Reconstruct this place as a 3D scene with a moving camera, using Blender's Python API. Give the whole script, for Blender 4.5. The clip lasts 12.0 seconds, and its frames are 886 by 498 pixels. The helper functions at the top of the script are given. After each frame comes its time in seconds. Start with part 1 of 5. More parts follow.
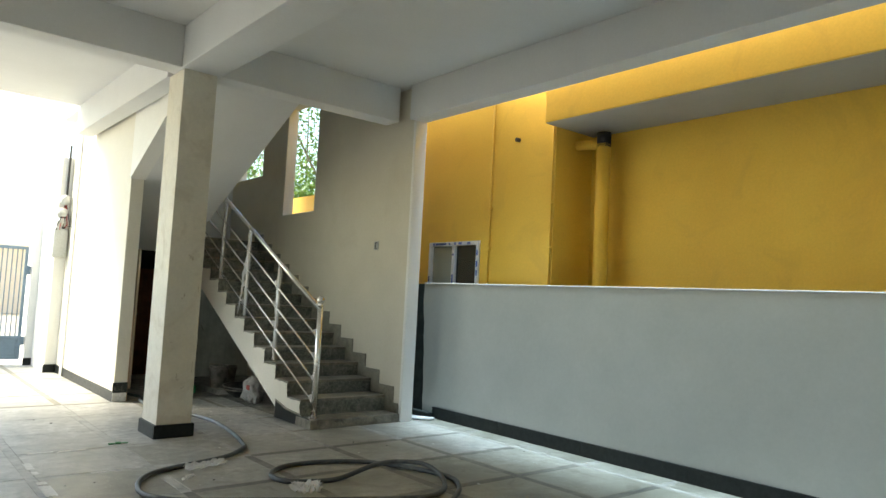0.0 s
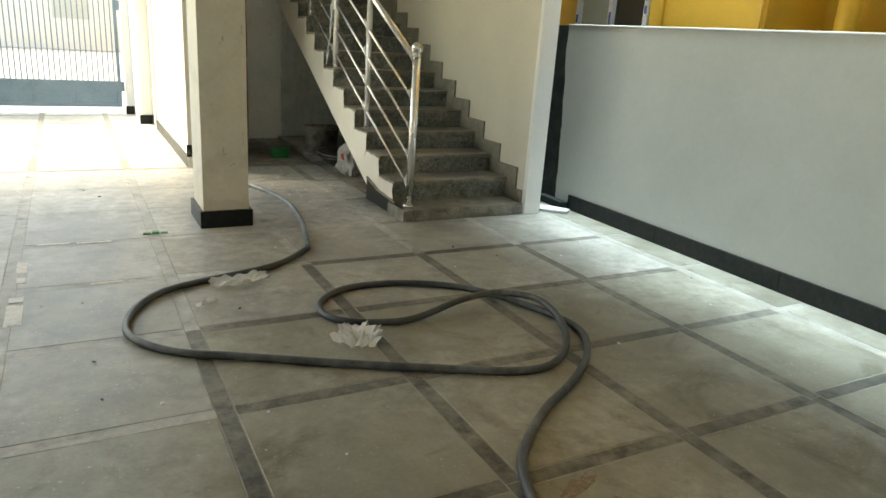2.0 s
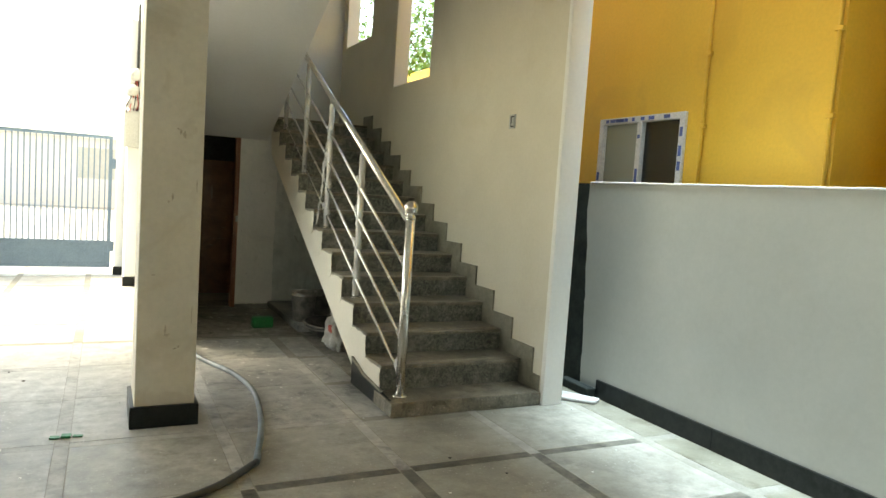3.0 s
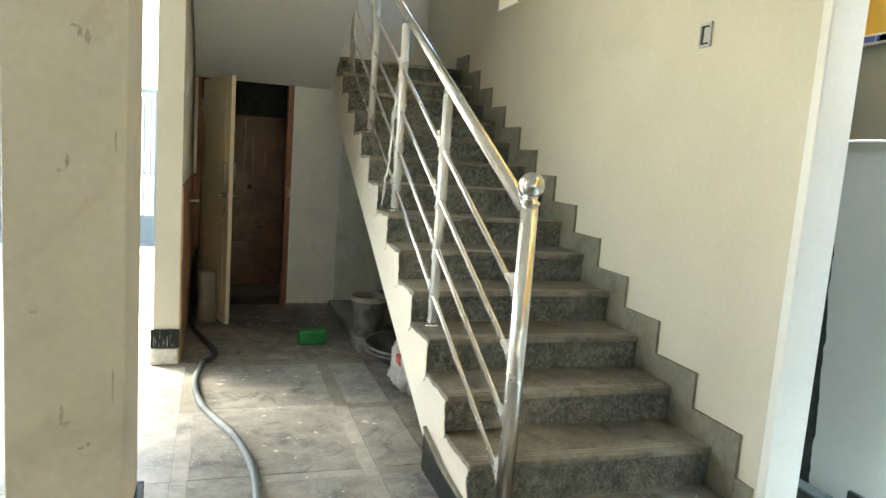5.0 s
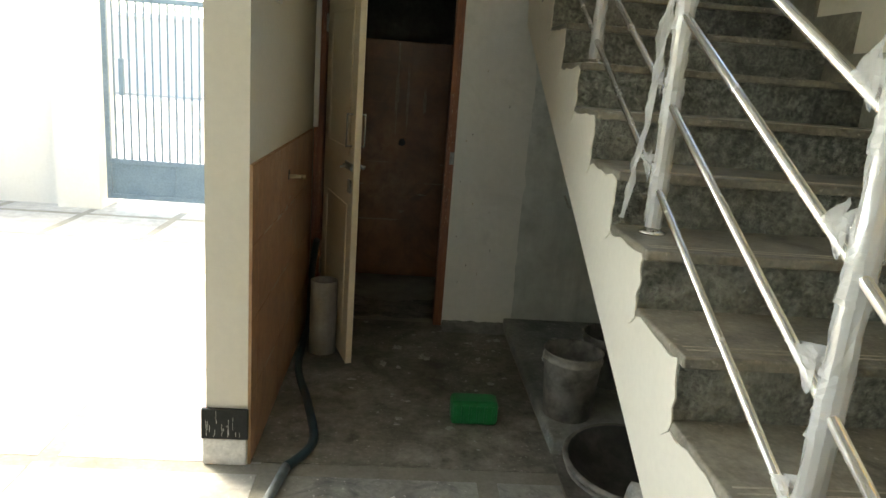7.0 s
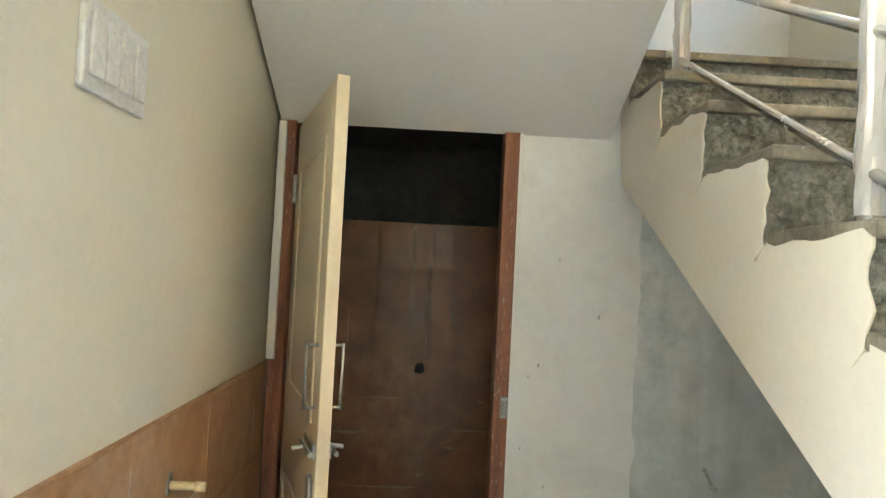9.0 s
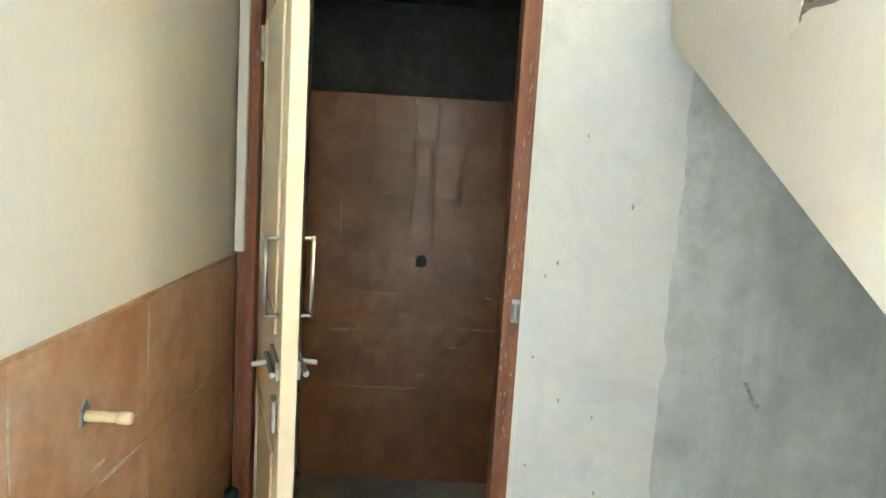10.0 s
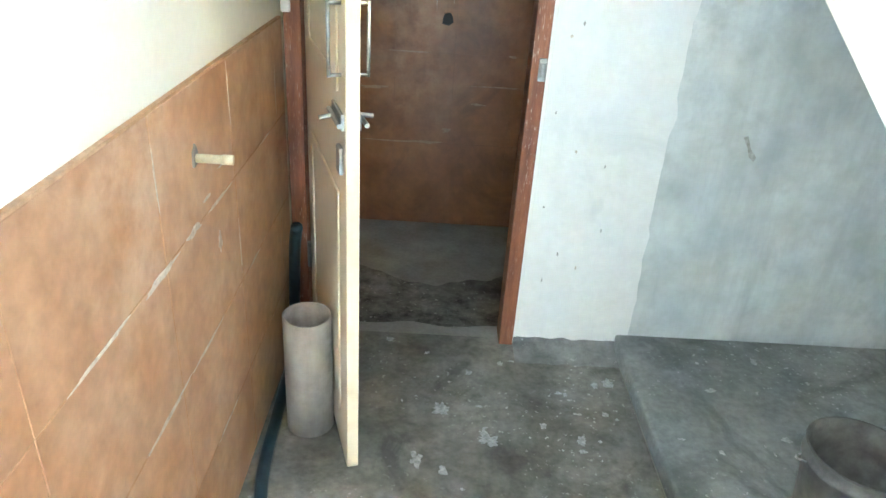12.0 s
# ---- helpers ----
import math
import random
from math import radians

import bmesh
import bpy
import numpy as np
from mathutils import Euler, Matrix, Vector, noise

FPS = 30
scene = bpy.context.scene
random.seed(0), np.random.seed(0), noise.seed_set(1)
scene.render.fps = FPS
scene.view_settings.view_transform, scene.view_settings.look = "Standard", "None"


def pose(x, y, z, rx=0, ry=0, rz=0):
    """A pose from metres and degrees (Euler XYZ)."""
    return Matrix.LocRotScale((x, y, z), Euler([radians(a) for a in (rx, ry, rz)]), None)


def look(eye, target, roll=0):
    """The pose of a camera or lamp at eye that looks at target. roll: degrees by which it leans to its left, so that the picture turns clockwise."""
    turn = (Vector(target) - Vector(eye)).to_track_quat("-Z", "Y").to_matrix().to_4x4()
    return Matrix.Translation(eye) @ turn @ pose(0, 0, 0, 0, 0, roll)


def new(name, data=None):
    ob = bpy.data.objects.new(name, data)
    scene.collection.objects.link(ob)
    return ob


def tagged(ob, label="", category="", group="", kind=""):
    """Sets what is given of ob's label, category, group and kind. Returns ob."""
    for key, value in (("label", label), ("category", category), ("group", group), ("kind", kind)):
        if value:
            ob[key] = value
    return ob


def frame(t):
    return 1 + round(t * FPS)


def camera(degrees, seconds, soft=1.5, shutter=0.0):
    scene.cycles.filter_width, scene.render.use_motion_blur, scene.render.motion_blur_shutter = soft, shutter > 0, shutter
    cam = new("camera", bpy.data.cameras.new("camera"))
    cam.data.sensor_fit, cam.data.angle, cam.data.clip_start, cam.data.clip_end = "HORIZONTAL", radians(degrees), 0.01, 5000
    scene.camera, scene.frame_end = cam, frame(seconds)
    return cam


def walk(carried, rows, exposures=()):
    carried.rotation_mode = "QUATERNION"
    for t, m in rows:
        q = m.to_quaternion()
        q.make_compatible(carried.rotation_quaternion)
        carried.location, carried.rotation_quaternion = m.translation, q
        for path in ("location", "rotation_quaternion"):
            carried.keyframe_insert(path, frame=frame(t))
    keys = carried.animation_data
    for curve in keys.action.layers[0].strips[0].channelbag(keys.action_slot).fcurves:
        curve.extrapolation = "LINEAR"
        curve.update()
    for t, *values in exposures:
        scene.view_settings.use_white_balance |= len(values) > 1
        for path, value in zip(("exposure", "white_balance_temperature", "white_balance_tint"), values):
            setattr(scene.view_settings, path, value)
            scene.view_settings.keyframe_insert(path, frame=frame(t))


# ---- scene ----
cam = camera(65.2, 12.0)

PATH = [
    (0.0, pose(-0.141, -0.068, 1.506, 94.29, -2.92, -40.10)),
    (0.5, pose(0.220, 0.359, 1.475, 87.08, -3.78, -33.31)),
    (1.0, pose(0.645, 0.728, 1.483, 80.01, -3.20, -31.36)),
    (1.5, pose(1.059, 1.163, 1.535, 73.37, -4.03, -28.97)),
    (2.0, pose(1.383, 1.605, 1.557, 72.85, -3.71, -27.52)),
    (2.5, pose(1.716, 2.058, 1.548, 78.71, -3.73, -27.47)),
    (3.0, pose(2.032, 2.540, 1.557, 85.43, -3.80, -25.93)),
    (4.8, pose(2.787, 4.434, 1.528, 85.27, -3.93, -19.75)),
    (5.0, pose(2.851, 4.638, 1.527, 82.36, -4.10, -17.78)),
    (5.5, pose(3.046, 5.208, 1.536, 75.04, -3.69, -11.56)),
    (6.0, pose(3.137, 5.806, 1.544, 71.14, -4.14, -9.09)),
    (6.5, pose(3.170, 6.404, 1.541, 71.11, -4.46, -5.95)),
    (7.0, pose(3.168, 6.974, 1.570, 75.99, -4.31, -3.04)),
    (7.5, pose(3.100, 7.595, 1.618, 82.10, -3.95, -2.20)),
    (7.7, pose(3.110, 7.790, 1.618, 84.60, -3.95, -2.20)),
    (9.3, pose(3.198, 8.917, 1.543, 92.15, -2.80, -1.26)),
    (9.5, pose(3.204, 9.015, 1.545, 89.40, -2.84, -1.67)),
    (10.0, pose(3.221, 9.164, 1.521, 82.77, -3.46, -0.50)),
    (10.5, pose(3.222, 9.239, 1.519, 75.78, -3.45, 0.48)),
    (11.0, pose(3.215, 9.261, 1.499, 68.80, -3.40, 0.84)),
    (11.5, pose(3.191, 9.183, 1.526, 63.16, -3.45, 1.05)),
    (12.0, pose(3.146, 8.927, 1.576, 62.92, -3.42, 0.42)),
]
EXPOSURES = [(0.0, 2.15, 7900, 3), (0.5, 1.95, 8200, 3), (1.5, 2.35, 8900, 4), (3.0, 2.6, 9300, 4), (5.0, 3.35, 8300, 4), (5.5, 3.35, 8400, 6), (6.5, 2.95, 8200, 6),
             (7.7, 3.0, 8400, 6), (9.3, 5.22, 7600, 10), (10.0, 5.65, 7000, 7), (10.5, 5.75, 6600, 6), (11.0, 5.95, 6300, 5), (11.5, 6.1, 6200, 5), (12.0, 6.27, 6000, 5)]
walk(cam, PATH, EXPOSURES)

# ---- world and sun ----
world = bpy.data.worlds.new("world")
scene.world = world
world.use_nodes = True
wn = world.node_tree
sky = wn.nodes.new("ShaderNodeTexSky")
sky.sky_type = "NISHITA"
sky.sun_disc = False
sky.sun_elevation, sky.sun_rotation = radians(46), radians(-55)
wn.links.new(sky.outputs["Color"], wn.nodes["Background"].inputs["Color"])
wn.nodes["Background"].inputs["Strength"].default_value = 0.15
sun = new("sun", bpy.data.lights.new("sun", "SUN"))
sun.data.energy, sun.data.angle, sun.data.color = 2.1, radians(25), (1.0, 0.96, 0.90)
sun.matrix_world = look((0, 0, 20), (7.5, -5.2, 20 - 9.5))


# daylight that falls through the open slot between the house and its neighbour
slot = new("slot_daylight", bpy.data.lights.new("slot_daylight", "AREA"))
slot.data.shape, slot.data.size, slot.data.size_y = "RECTANGLE", 0.40, 13.0
slot.data.energy, slot.data.color = 42.0, (0.50, 0.70, 1.0)
slot.data.spread = radians(34)
slot.matrix_world = pose(5.44, 0.9, 4.62)


# ---- materials ----
def material(name, c1, c2, scale=3.0, rough=0.6, bump=0.1, metal=0.0, fine=60.0, fine_amount=0.25, rough_var=0.15, dust=None, dust_amount=0.0,
             spread=0.0, stretch=(1, 1, 1), distance=0.004, stain=None, specks=None, stain_scale=0.9, stain_amount=0.75, streak=None, streak_amount=0.6, gloss=0.5):
    """Two-scale procedural surface in world space; dust: a third colour laid on in large soft patches; spread: change from piece to piece."""
    m = bpy.data.materials.new(name)
    m.use_nodes = True
    nt = m.node_tree
    bsdf = nt.nodes["Principled BSDF"]
    geo = nt.nodes.new("ShaderNodeNewGeometry")
    mp = nt.nodes.new("ShaderNodeMapping")
    mp.inputs["Scale"].default_value = stretch
    nt.links.new(geo.outputs["Position"], mp.inputs["Vector"])

    def tex(sc, detail, rgh=0.6):
        n = nt.nodes.new("ShaderNodeTexNoise")
        n.inputs["Scale"].default_value, n.inputs["Detail"].default_value, n.inputs["Roughness"].default_value = sc, detail, rgh
        nt.links.new(mp.outputs["Vector"], n.inputs["Vector"])
        return n

    def ramp(src, lo, hi):
        r = nt.nodes.new("ShaderNodeMapRange")
        r.inputs["From Min"].default_value, r.inputs["From Max"].default_value = lo, hi
        nt.links.new(src, r.inputs["Value"])
        return r.outputs["Result"]

    def mix(fac, a, b, mode="MIX"):
        n = nt.nodes.new("ShaderNodeMix")
        n.data_type, n.blend_type = "RGBA", mode
        for sock, v in ((n.inputs["Factor"], fac), (n.inputs["A"], a), (n.inputs["B"], b)):
            if hasattr(v, "is_linked"):
                nt.links.new(v, sock)
            else:
                sock.default_value = v if isinstance(v, float) else (*v, 1.0)
        return n.outputs["Result"]

    big, small = tex(scale, 5), tex(fine, 3)
    col = mix(ramp(big.outputs["Fac"], 0.32, 0.68), c1, c2)
    grain = mix(ramp(small.outputs["Fac"], 0.3, 0.7), tuple(1 - fine_amount for _ in range(3)), (1.0, 1.0, 1.0))
    col = mix(1.0, col, grain, "MULTIPLY")
    if spread:
        info = nt.nodes.new("ShaderNodeObjectInfo")
        lo = mix(info.outputs["Random"], (1 - spread,) * 3, (1.0, 1.0, 1.0))
        col = mix(1.0, col, lo, "MULTIPLY")
    if stain:
        st = tex(stain_scale, 7, 0.62)
        st.inputs["Distortion"].default_value = 1.4
        r1 = ramp(st.outputs["Fac"], 0.53, 0.66)
        half = nt.nodes.new("ShaderNodeMath")
        half.operation = "MULTIPLY"
        half.inputs[1].default_value = stain_amount
        nt.links.new(r1, half.inputs[0])
        col = mix(half.outputs["Value"], col, stain)
    if streak:
        long_ = nt.nodes.new("ShaderNodeMapping")
        long_.inputs["Scale"].default_value = (9.0, 9.0, 0.9)
        nt.links.new(geo.outputs["Position"], long_.inputs["Vector"])
        sk = tex(1.0, 6, 0.65)
        nt.links.new(long_.outputs["Vector"], sk.inputs["Vector"])
        sm = nt.nodes.new("ShaderNodeMath")
        sm.operation = "MULTIPLY"
        sm.inputs[1].default_value = streak_amount
        nt.links.new(ramp(sk.outputs["Fac"], 0.46, 0.74), sm.inputs[0])
        col = mix(sm.outputs["Value"], col, streak)
    if dust:
        d = tex(1.1, 6, 0.65)
        mask = ramp(d.outputs["Fac"], 0.62 - 0.3 * dust_amount, 0.78 - 0.2 * dust_amount)
        d2 = tex(9.0, 6, 0.7)
        mask2 = ramp(d2.outputs["Fac"], 0.35, 0.75)
        mul = nt.nodes.new("ShaderNodeMath")
        mul.operation = "MULTIPLY"
        nt.links.new(mask, mul.inputs[0])
        nt.links.new(mask2, mul.inputs[1])
        col = mix(mul.outputs["Value"], col, dust)
    if specks:
        sp_ = tex(55.0, 2, 0.5)
        sp2 = tex(2.3, 3, 0.6)
        m1, m2 = ramp(sp_.outputs["Fac"], 0.64, 0.72), ramp(sp2.outputs["Fac"], 0.42, 0.62)
        both = nt.nodes.new("ShaderNodeMath")
        both.operation = "MULTIPLY"
        nt.links.new(m1, both.inputs[0])
        nt.links.new(m2, both.inputs[1])
        col = mix(both.outputs["Value"], col, specks)
    nt.links.new(col, bsdf.inputs["Base Color"])
    rg = nt.nodes.new("ShaderNodeMapRange")
    rg.inputs["To Min"].default_value, rg.inputs["To Max"].default_value = max(0.03, rough - rough_var), min(1.0, rough + rough_var)
    nt.links.new(big.outputs["Fac"], rg.inputs["Value"])
    nt.links.new(rg.outputs["Result"], bsdf.inputs["Roughness"])
    bsdf.inputs["Metallic"].default_value = metal
    bsdf.inputs["Specular IOR Level"].default_value = gloss
    if bump:
        add = nt.nodes.new("ShaderNodeMath")
        nt.links.new(small.outputs["Fac"], add.inputs[0])
        nt.links.new(big.outputs["Fac"], add.inputs[1])
        b = nt.nodes.new("ShaderNodeBump")
        b.inputs["Strength"].default_value, b.inputs["Distance"].default_value = bump, distance
        nt.links.new(add.outputs["Value"], b.inputs["Height"])
        nt.links.new(b.outputs["Normal"], bsdf.inputs["Normal"])
    return m


M_CREAM = material("cream_wall_paint", (0.69, 0.66, 0.57), (0.75, 0.715, 0.625), 1.2, 0.7, 0.15, fine=35, fine_amount=0.05)
M_COLUMN = material("smudged_cream_paint", (0.67, 0.64, 0.55), (0.75, 0.715, 0.625), 2.0, 0.7, 0.2, fine=30, fine_amount=0.08, stain=(0.55, 0.50, 0.41), stain_scale=2.2, stain_amount=0.6)
M_DOORWALL = material("soiled_white_paint", (0.72, 0.745, 0.73), (0.82, 0.835, 0.815), 2.2, 0.65, 0.2, fine=30, fine_amount=0.06, stain=(0.60, 0.625, 0.61), stain_scale=2.6, stain_amount=0.55, streak=(0.66, 0.69, 0.68), streak_amount=0.4)
M_WHITE = material("white_wall_paint", (0.76, 0.76, 0.73), (0.82, 0.82, 0.79), 1.0, 0.7, 0.12, fine=35, fine_amount=0.05)
M_CEIL = material("white_ceiling_paint", (0.70, 0.71, 0.71), (0.76, 0.77, 0.77), 0.8, 0.8, 0.1, fine=40, fine_amount=0.04)
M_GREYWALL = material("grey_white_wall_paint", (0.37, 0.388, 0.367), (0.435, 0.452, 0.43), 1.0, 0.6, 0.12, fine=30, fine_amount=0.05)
M_YELLOW = material("ochre_yellow_paint", (0.77, 0.47, 0.058), (0.83, 0.53, 0.08), 0.9, 0.65, 0.2, fine=40, fine_amount=0.08, stain=(0.62, 0.37, 0.06), stain_scale=1.2, stain_amount=0.4)
M_CEMENT = material("bare_cement_plaster", (0.45, 0.505, 0.495), (0.66, 0.715, 0.70), 2.6, 0.8, 0.3, fine=14, fine_amount=0.14, dust=(0.78, 0.82, 0.81), dust_amount=0.65, streak=(0.36, 0.41, 0.41), streak_amount=0.65, stain=(0.40, 0.44, 0.44), stain_scale=3.0, stain_amount=0.55)
M_DARKCEMENT = material("damp_dark_cement", (0.12, 0.127, 0.122), (0.30, 0.308, 0.295), 3.4, 0.75, 0.35, fine=34, fine_amount=0.36, dust=(0.46, 0.465, 0.445), dust_amount=0.6, specks=(0.60, 0.60, 0.57))
M_MUCK = material("dirty_wet_cement", (0.012, 0.011, 0.009), (0.11, 0.10, 0.085), 9, 0.5, 0.7, fine=30, fine_amount=0.5, dust=(0.36, 0.35, 0.31), dust_amount=0.7, stain=(0.008, 0.007, 0.006), stain_scale=7.0, stain_amount=0.9, specks=(0.45, 0.44, 0.40))
M_BED = material("dusty_mortar", (0.23, 0.225, 0.195), (0.36, 0.35, 0.305), 5, 0.8, 0.2, fine=60, fine_amount=0.2, dust=(0.44, 0.43, 0.39), dust_amount=0.4)
M_FLOORSTRIP = material("dark_stone_strip", (0.045, 0.046, 0.041), (0.13, 0.127, 0.107), 9, 0.42, 0.2, fine=60, fine_amount=0.3, dust=(0.29, 0.28, 0.235), dust_amount=1.0, spread=0.25)
M_DUSTYSTRIP = material("dust_covered_stone_strip", (0.27, 0.272, 0.258), (0.45, 0.45, 0.425), 5.5, 0.55, 0.15, fine=60, fine_amount=0.18, dust=(0.64, 0.64, 0.61), dust_amount=0.9, spread=0.04, stain=(0.12, 0.127, 0.13), stain_scale=2.8, stain_amount=0.8)
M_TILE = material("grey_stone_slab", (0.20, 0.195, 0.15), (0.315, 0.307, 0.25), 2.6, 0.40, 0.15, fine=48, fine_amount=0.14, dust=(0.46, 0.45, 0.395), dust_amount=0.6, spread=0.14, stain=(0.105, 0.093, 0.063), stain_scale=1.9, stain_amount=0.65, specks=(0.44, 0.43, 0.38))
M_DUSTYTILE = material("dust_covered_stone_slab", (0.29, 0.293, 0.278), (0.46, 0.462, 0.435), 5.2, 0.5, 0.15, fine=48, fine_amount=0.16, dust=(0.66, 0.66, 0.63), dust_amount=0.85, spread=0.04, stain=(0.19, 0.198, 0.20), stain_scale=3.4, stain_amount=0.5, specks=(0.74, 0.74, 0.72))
M_PASSFLOOR = material("stained_cement_floor", (0.085, 0.08, 0.066), (0.28, 0.275, 0.24), 4.6, 0.7, 0.35, fine=40, fine_amount=0.36, dust=(0.46, 0.44, 0.395), dust_amount=0.7, specks=(0.52, 0.51, 0.48), stain=(0.055, 0.052, 0.045), stain_scale=3.6, stain_amount=0.7)
M_GRANITE = material("grey_granite_tread", (0.145, 0.133, 0.102), (0.30, 0.278, 0.222), 8, 0.36, 0.4, fine=70, fine_amount=0.4, dust=(0.50, 0.46, 0.375), dust_amount=0.56, stain=(0.052, 0.041, 0.028), stain_scale=4.2, stain_amount=0.85, specks=(0.48, 0.44, 0.37))
M_STAIRSKIRT = material("olive_grey_granite_skirting", (0.185, 0.178, 0.138), (0.30, 0.29, 0.232), 10, 0.5, 0.3, fine=70, fine_amount=0.25, dust=(0.40, 0.38, 0.31), dust_amount=0.4, stain=(0.12, 0.112, 0.085), stain_scale=4.0, stain_amount=0.5)
M_STAIRWALL = material("matt_cream_wall_paint", (0.61, 0.575, 0.475), (0.67, 0.632, 0.53), 1.2, 0.75, 0.15, fine=35, fine_amount=0.05, stain=(0.57, 0.525, 0.42), stain_scale=0.8, stain_amount=0.5)
M_GROOVE = material("dusty_groove_filling", (0.38, 0.34, 0.27), (0.66, 0.61, 0.51), 7, 0.8, 0.2, fine=60, fine_amount=0.3)
M_RISER = material("rough_grey_granite_riser", (0.10, 0.108, 0.09), (0.31, 0.322, 0.28), 30, 0.55, 1.0, fine=60, fine_amount=0.5, distance=0.014, dust=(0.45, 0.44, 0.39), dust_amount=0.6, stain=(0.06, 0.063, 0.05), stain_scale=5.0)
M_SKIRT = material("black_polished_granite", (0.008, 0.011, 0.011), (0.02, 0.026, 0.026), 18, 0.36, 0.05, fine=120, fine_amount=0.4, gloss=0.22)
M_STEEL = material("polished_stainless_steel", (0.72, 0.71, 0.68), (0.80, 0.79, 0.76), 8, 0.2, 0.03, metal=1.0, fine_amount=0.08, rough_var=0.06)
M_FILMSTEEL = material("film_wrapped_steel", (0.80, 0.80, 0.78), (0.92, 0.92, 0.90), 16, 0.24, 0.25, metal=1.0, fine=70, fine_amount=0.10, rough_var=0.12, distance=0.002)
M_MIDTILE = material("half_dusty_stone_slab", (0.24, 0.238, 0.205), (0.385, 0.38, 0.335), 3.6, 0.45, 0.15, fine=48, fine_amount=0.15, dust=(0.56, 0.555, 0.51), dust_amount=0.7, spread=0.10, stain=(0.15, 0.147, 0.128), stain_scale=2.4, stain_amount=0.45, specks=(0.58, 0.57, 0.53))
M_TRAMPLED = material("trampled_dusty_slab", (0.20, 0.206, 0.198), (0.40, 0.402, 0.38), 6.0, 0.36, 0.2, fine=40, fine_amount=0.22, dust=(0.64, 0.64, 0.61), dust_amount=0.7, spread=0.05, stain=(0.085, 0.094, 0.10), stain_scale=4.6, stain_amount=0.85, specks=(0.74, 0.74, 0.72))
M_BARE = material("black_damp_cement", (0.012, 0.018, 0.017), (0.04, 0.05, 0.047), 6, 0.7, 0.3, fine=30, fine_amount=0.3, gloss=0.2)
M_PLATFORM = material("green_grey_cement_screed", (0.15, 0.165, 0.158), (0.33, 0.35, 0.335), 3.2, 0.7, 0.35, fine=40, fine_amount=0.28, dust=(0.48, 0.50, 0.48), dust_amount=0.6, stain=(0.085, 0.095, 0.09), stain_scale=2.4, stain_amount=0.7, specks=(0.50, 0.51, 0.49))
M_BLUEHOSE = material("dark_blue_hose", (0.012, 0.035, 0.05), (0.03, 0.07, 0.09), 9, 0.4, 0.1, fine=50, dust=(0.16, 0.19, 0.20), dust_amount=0.25)
M_SMUDGE = material("brownish_smudge", (0.50, 0.44, 0.34), (0.63, 0.58, 0.48), 26, 0.75, 0.1, fine=70, fine_amount=0.3)
M_WOODFRAME = material("dark_red_wood", (0.16, 0.048, 0.024), (0.33, 0.125, 0.06), 5, 0.5, 0.2, fine=50, stretch=(6, 6, 0.6), specks=(0.55, 0.42, 0.34))
M_DOOR = material("cream_door_paint", (0.67, 0.57, 0.42), (0.75, 0.66, 0.50), 1.6, 0.4, 0.08, fine=30, fine_amount=0.08, dust=(0.42, 0.33, 0.2), dust_amount=0.1)
M_BROWN = material("tan_ceramic_tile", (0.42, 0.20, 0.094), (0.585, 0.345, 0.20), 7.5, 0.38, 0.06, fine=26, fine_amount=0.24, dust=(0.66, 0.49, 0.36), dust_amount=0.55, spread=0.10, stain=(0.30, 0.13, 0.055), stain_scale=3.0, stain_amount=0.6)
# the same tan tile inside the toilet, shade mixed into its colour
M_SHADETILE = material("shade_darkened_tan_tile", (0.17, 0.063, 0.023), (0.27, 0.115, 0.046), 5.5, 0.38, 0.05, fine=30, fine_amount=0.22, dust=(0.36, 0.21, 0.115), dust_amount=0.35, spread=0.1, stain=(0.09, 0.037, 0.016), stain_scale=2.5, stain_amount=0.6)
M_GROUT = material("tan_tile_grout", (0.40, 0.22, 0.11), (0.56, 0.37, 0.24), 8, 0.85, 0.2)
# tan grout again, darkened to suit the shaded toilet
M_SHADEGROUT = material("shade_darkened_tile_grout", (0.17, 0.075, 0.035), (0.27, 0.15, 0.085), 8, 0.85, 0.2)
M_SMEAR = material("pale_mortar_smear", (0.56, 0.49, 0.43), (0.74, 0.68, 0.62), 22, 0.85, 0.2, fine=70, fine_amount=0.35)
M_STAINWALL = material("brown_wall_stain", (0.32, 0.32, 0.29), (0.46, 0.48, 0.46), 30, 0.8, 0.2)
# mortar smear for the toilet wall, toned down for its shade
M_SHADESMEAR = material("shade_darkened_mortar_smear", (0.26, 0.16, 0.10), (0.40, 0.30, 0.22), 22, 0.85, 0.2, fine=70, fine_amount=0.3)
M_SPLASH = material("dusty_paint_splash", (0.32, 0.33, 0.32), (0.54, 0.545, 0.53), 60, 0.8, 0.2, fine=120, fine_amount=0.25)
M_SPLASHPALE = material("white_dried_plaster", (0.66, 0.66, 0.64), (0.86, 0.86, 0.84), 25, 0.7, 0.2, fine=70, fine_amount=0.2)
# cement of the toilet's upper parts, its dim light put into the colour
M_SHADECEMENT = material("shade_darkened_cement", (0.022, 0.024, 0.023), (0.075, 0.08, 0.077), 3.0, 0.8, 0.4, fine=24, fine_amount=0.35)
M_GATE = material("blue_grey_gate_paint", (0.15, 0.23, 0.31), (0.20, 0.29, 0.37), 4, 0.45, 0.05)
M_PVC = material("dusty_grey_pvc", (0.20, 0.185, 0.165), (0.34, 0.325, 0.30), 7, 0.5, 0.1, fine=40, fine_amount=0.25, dust=(0.20, 0.165, 0.13), dust_amount=0.45, streak=(0.42, 0.40, 0.37), streak_amount=0.5)
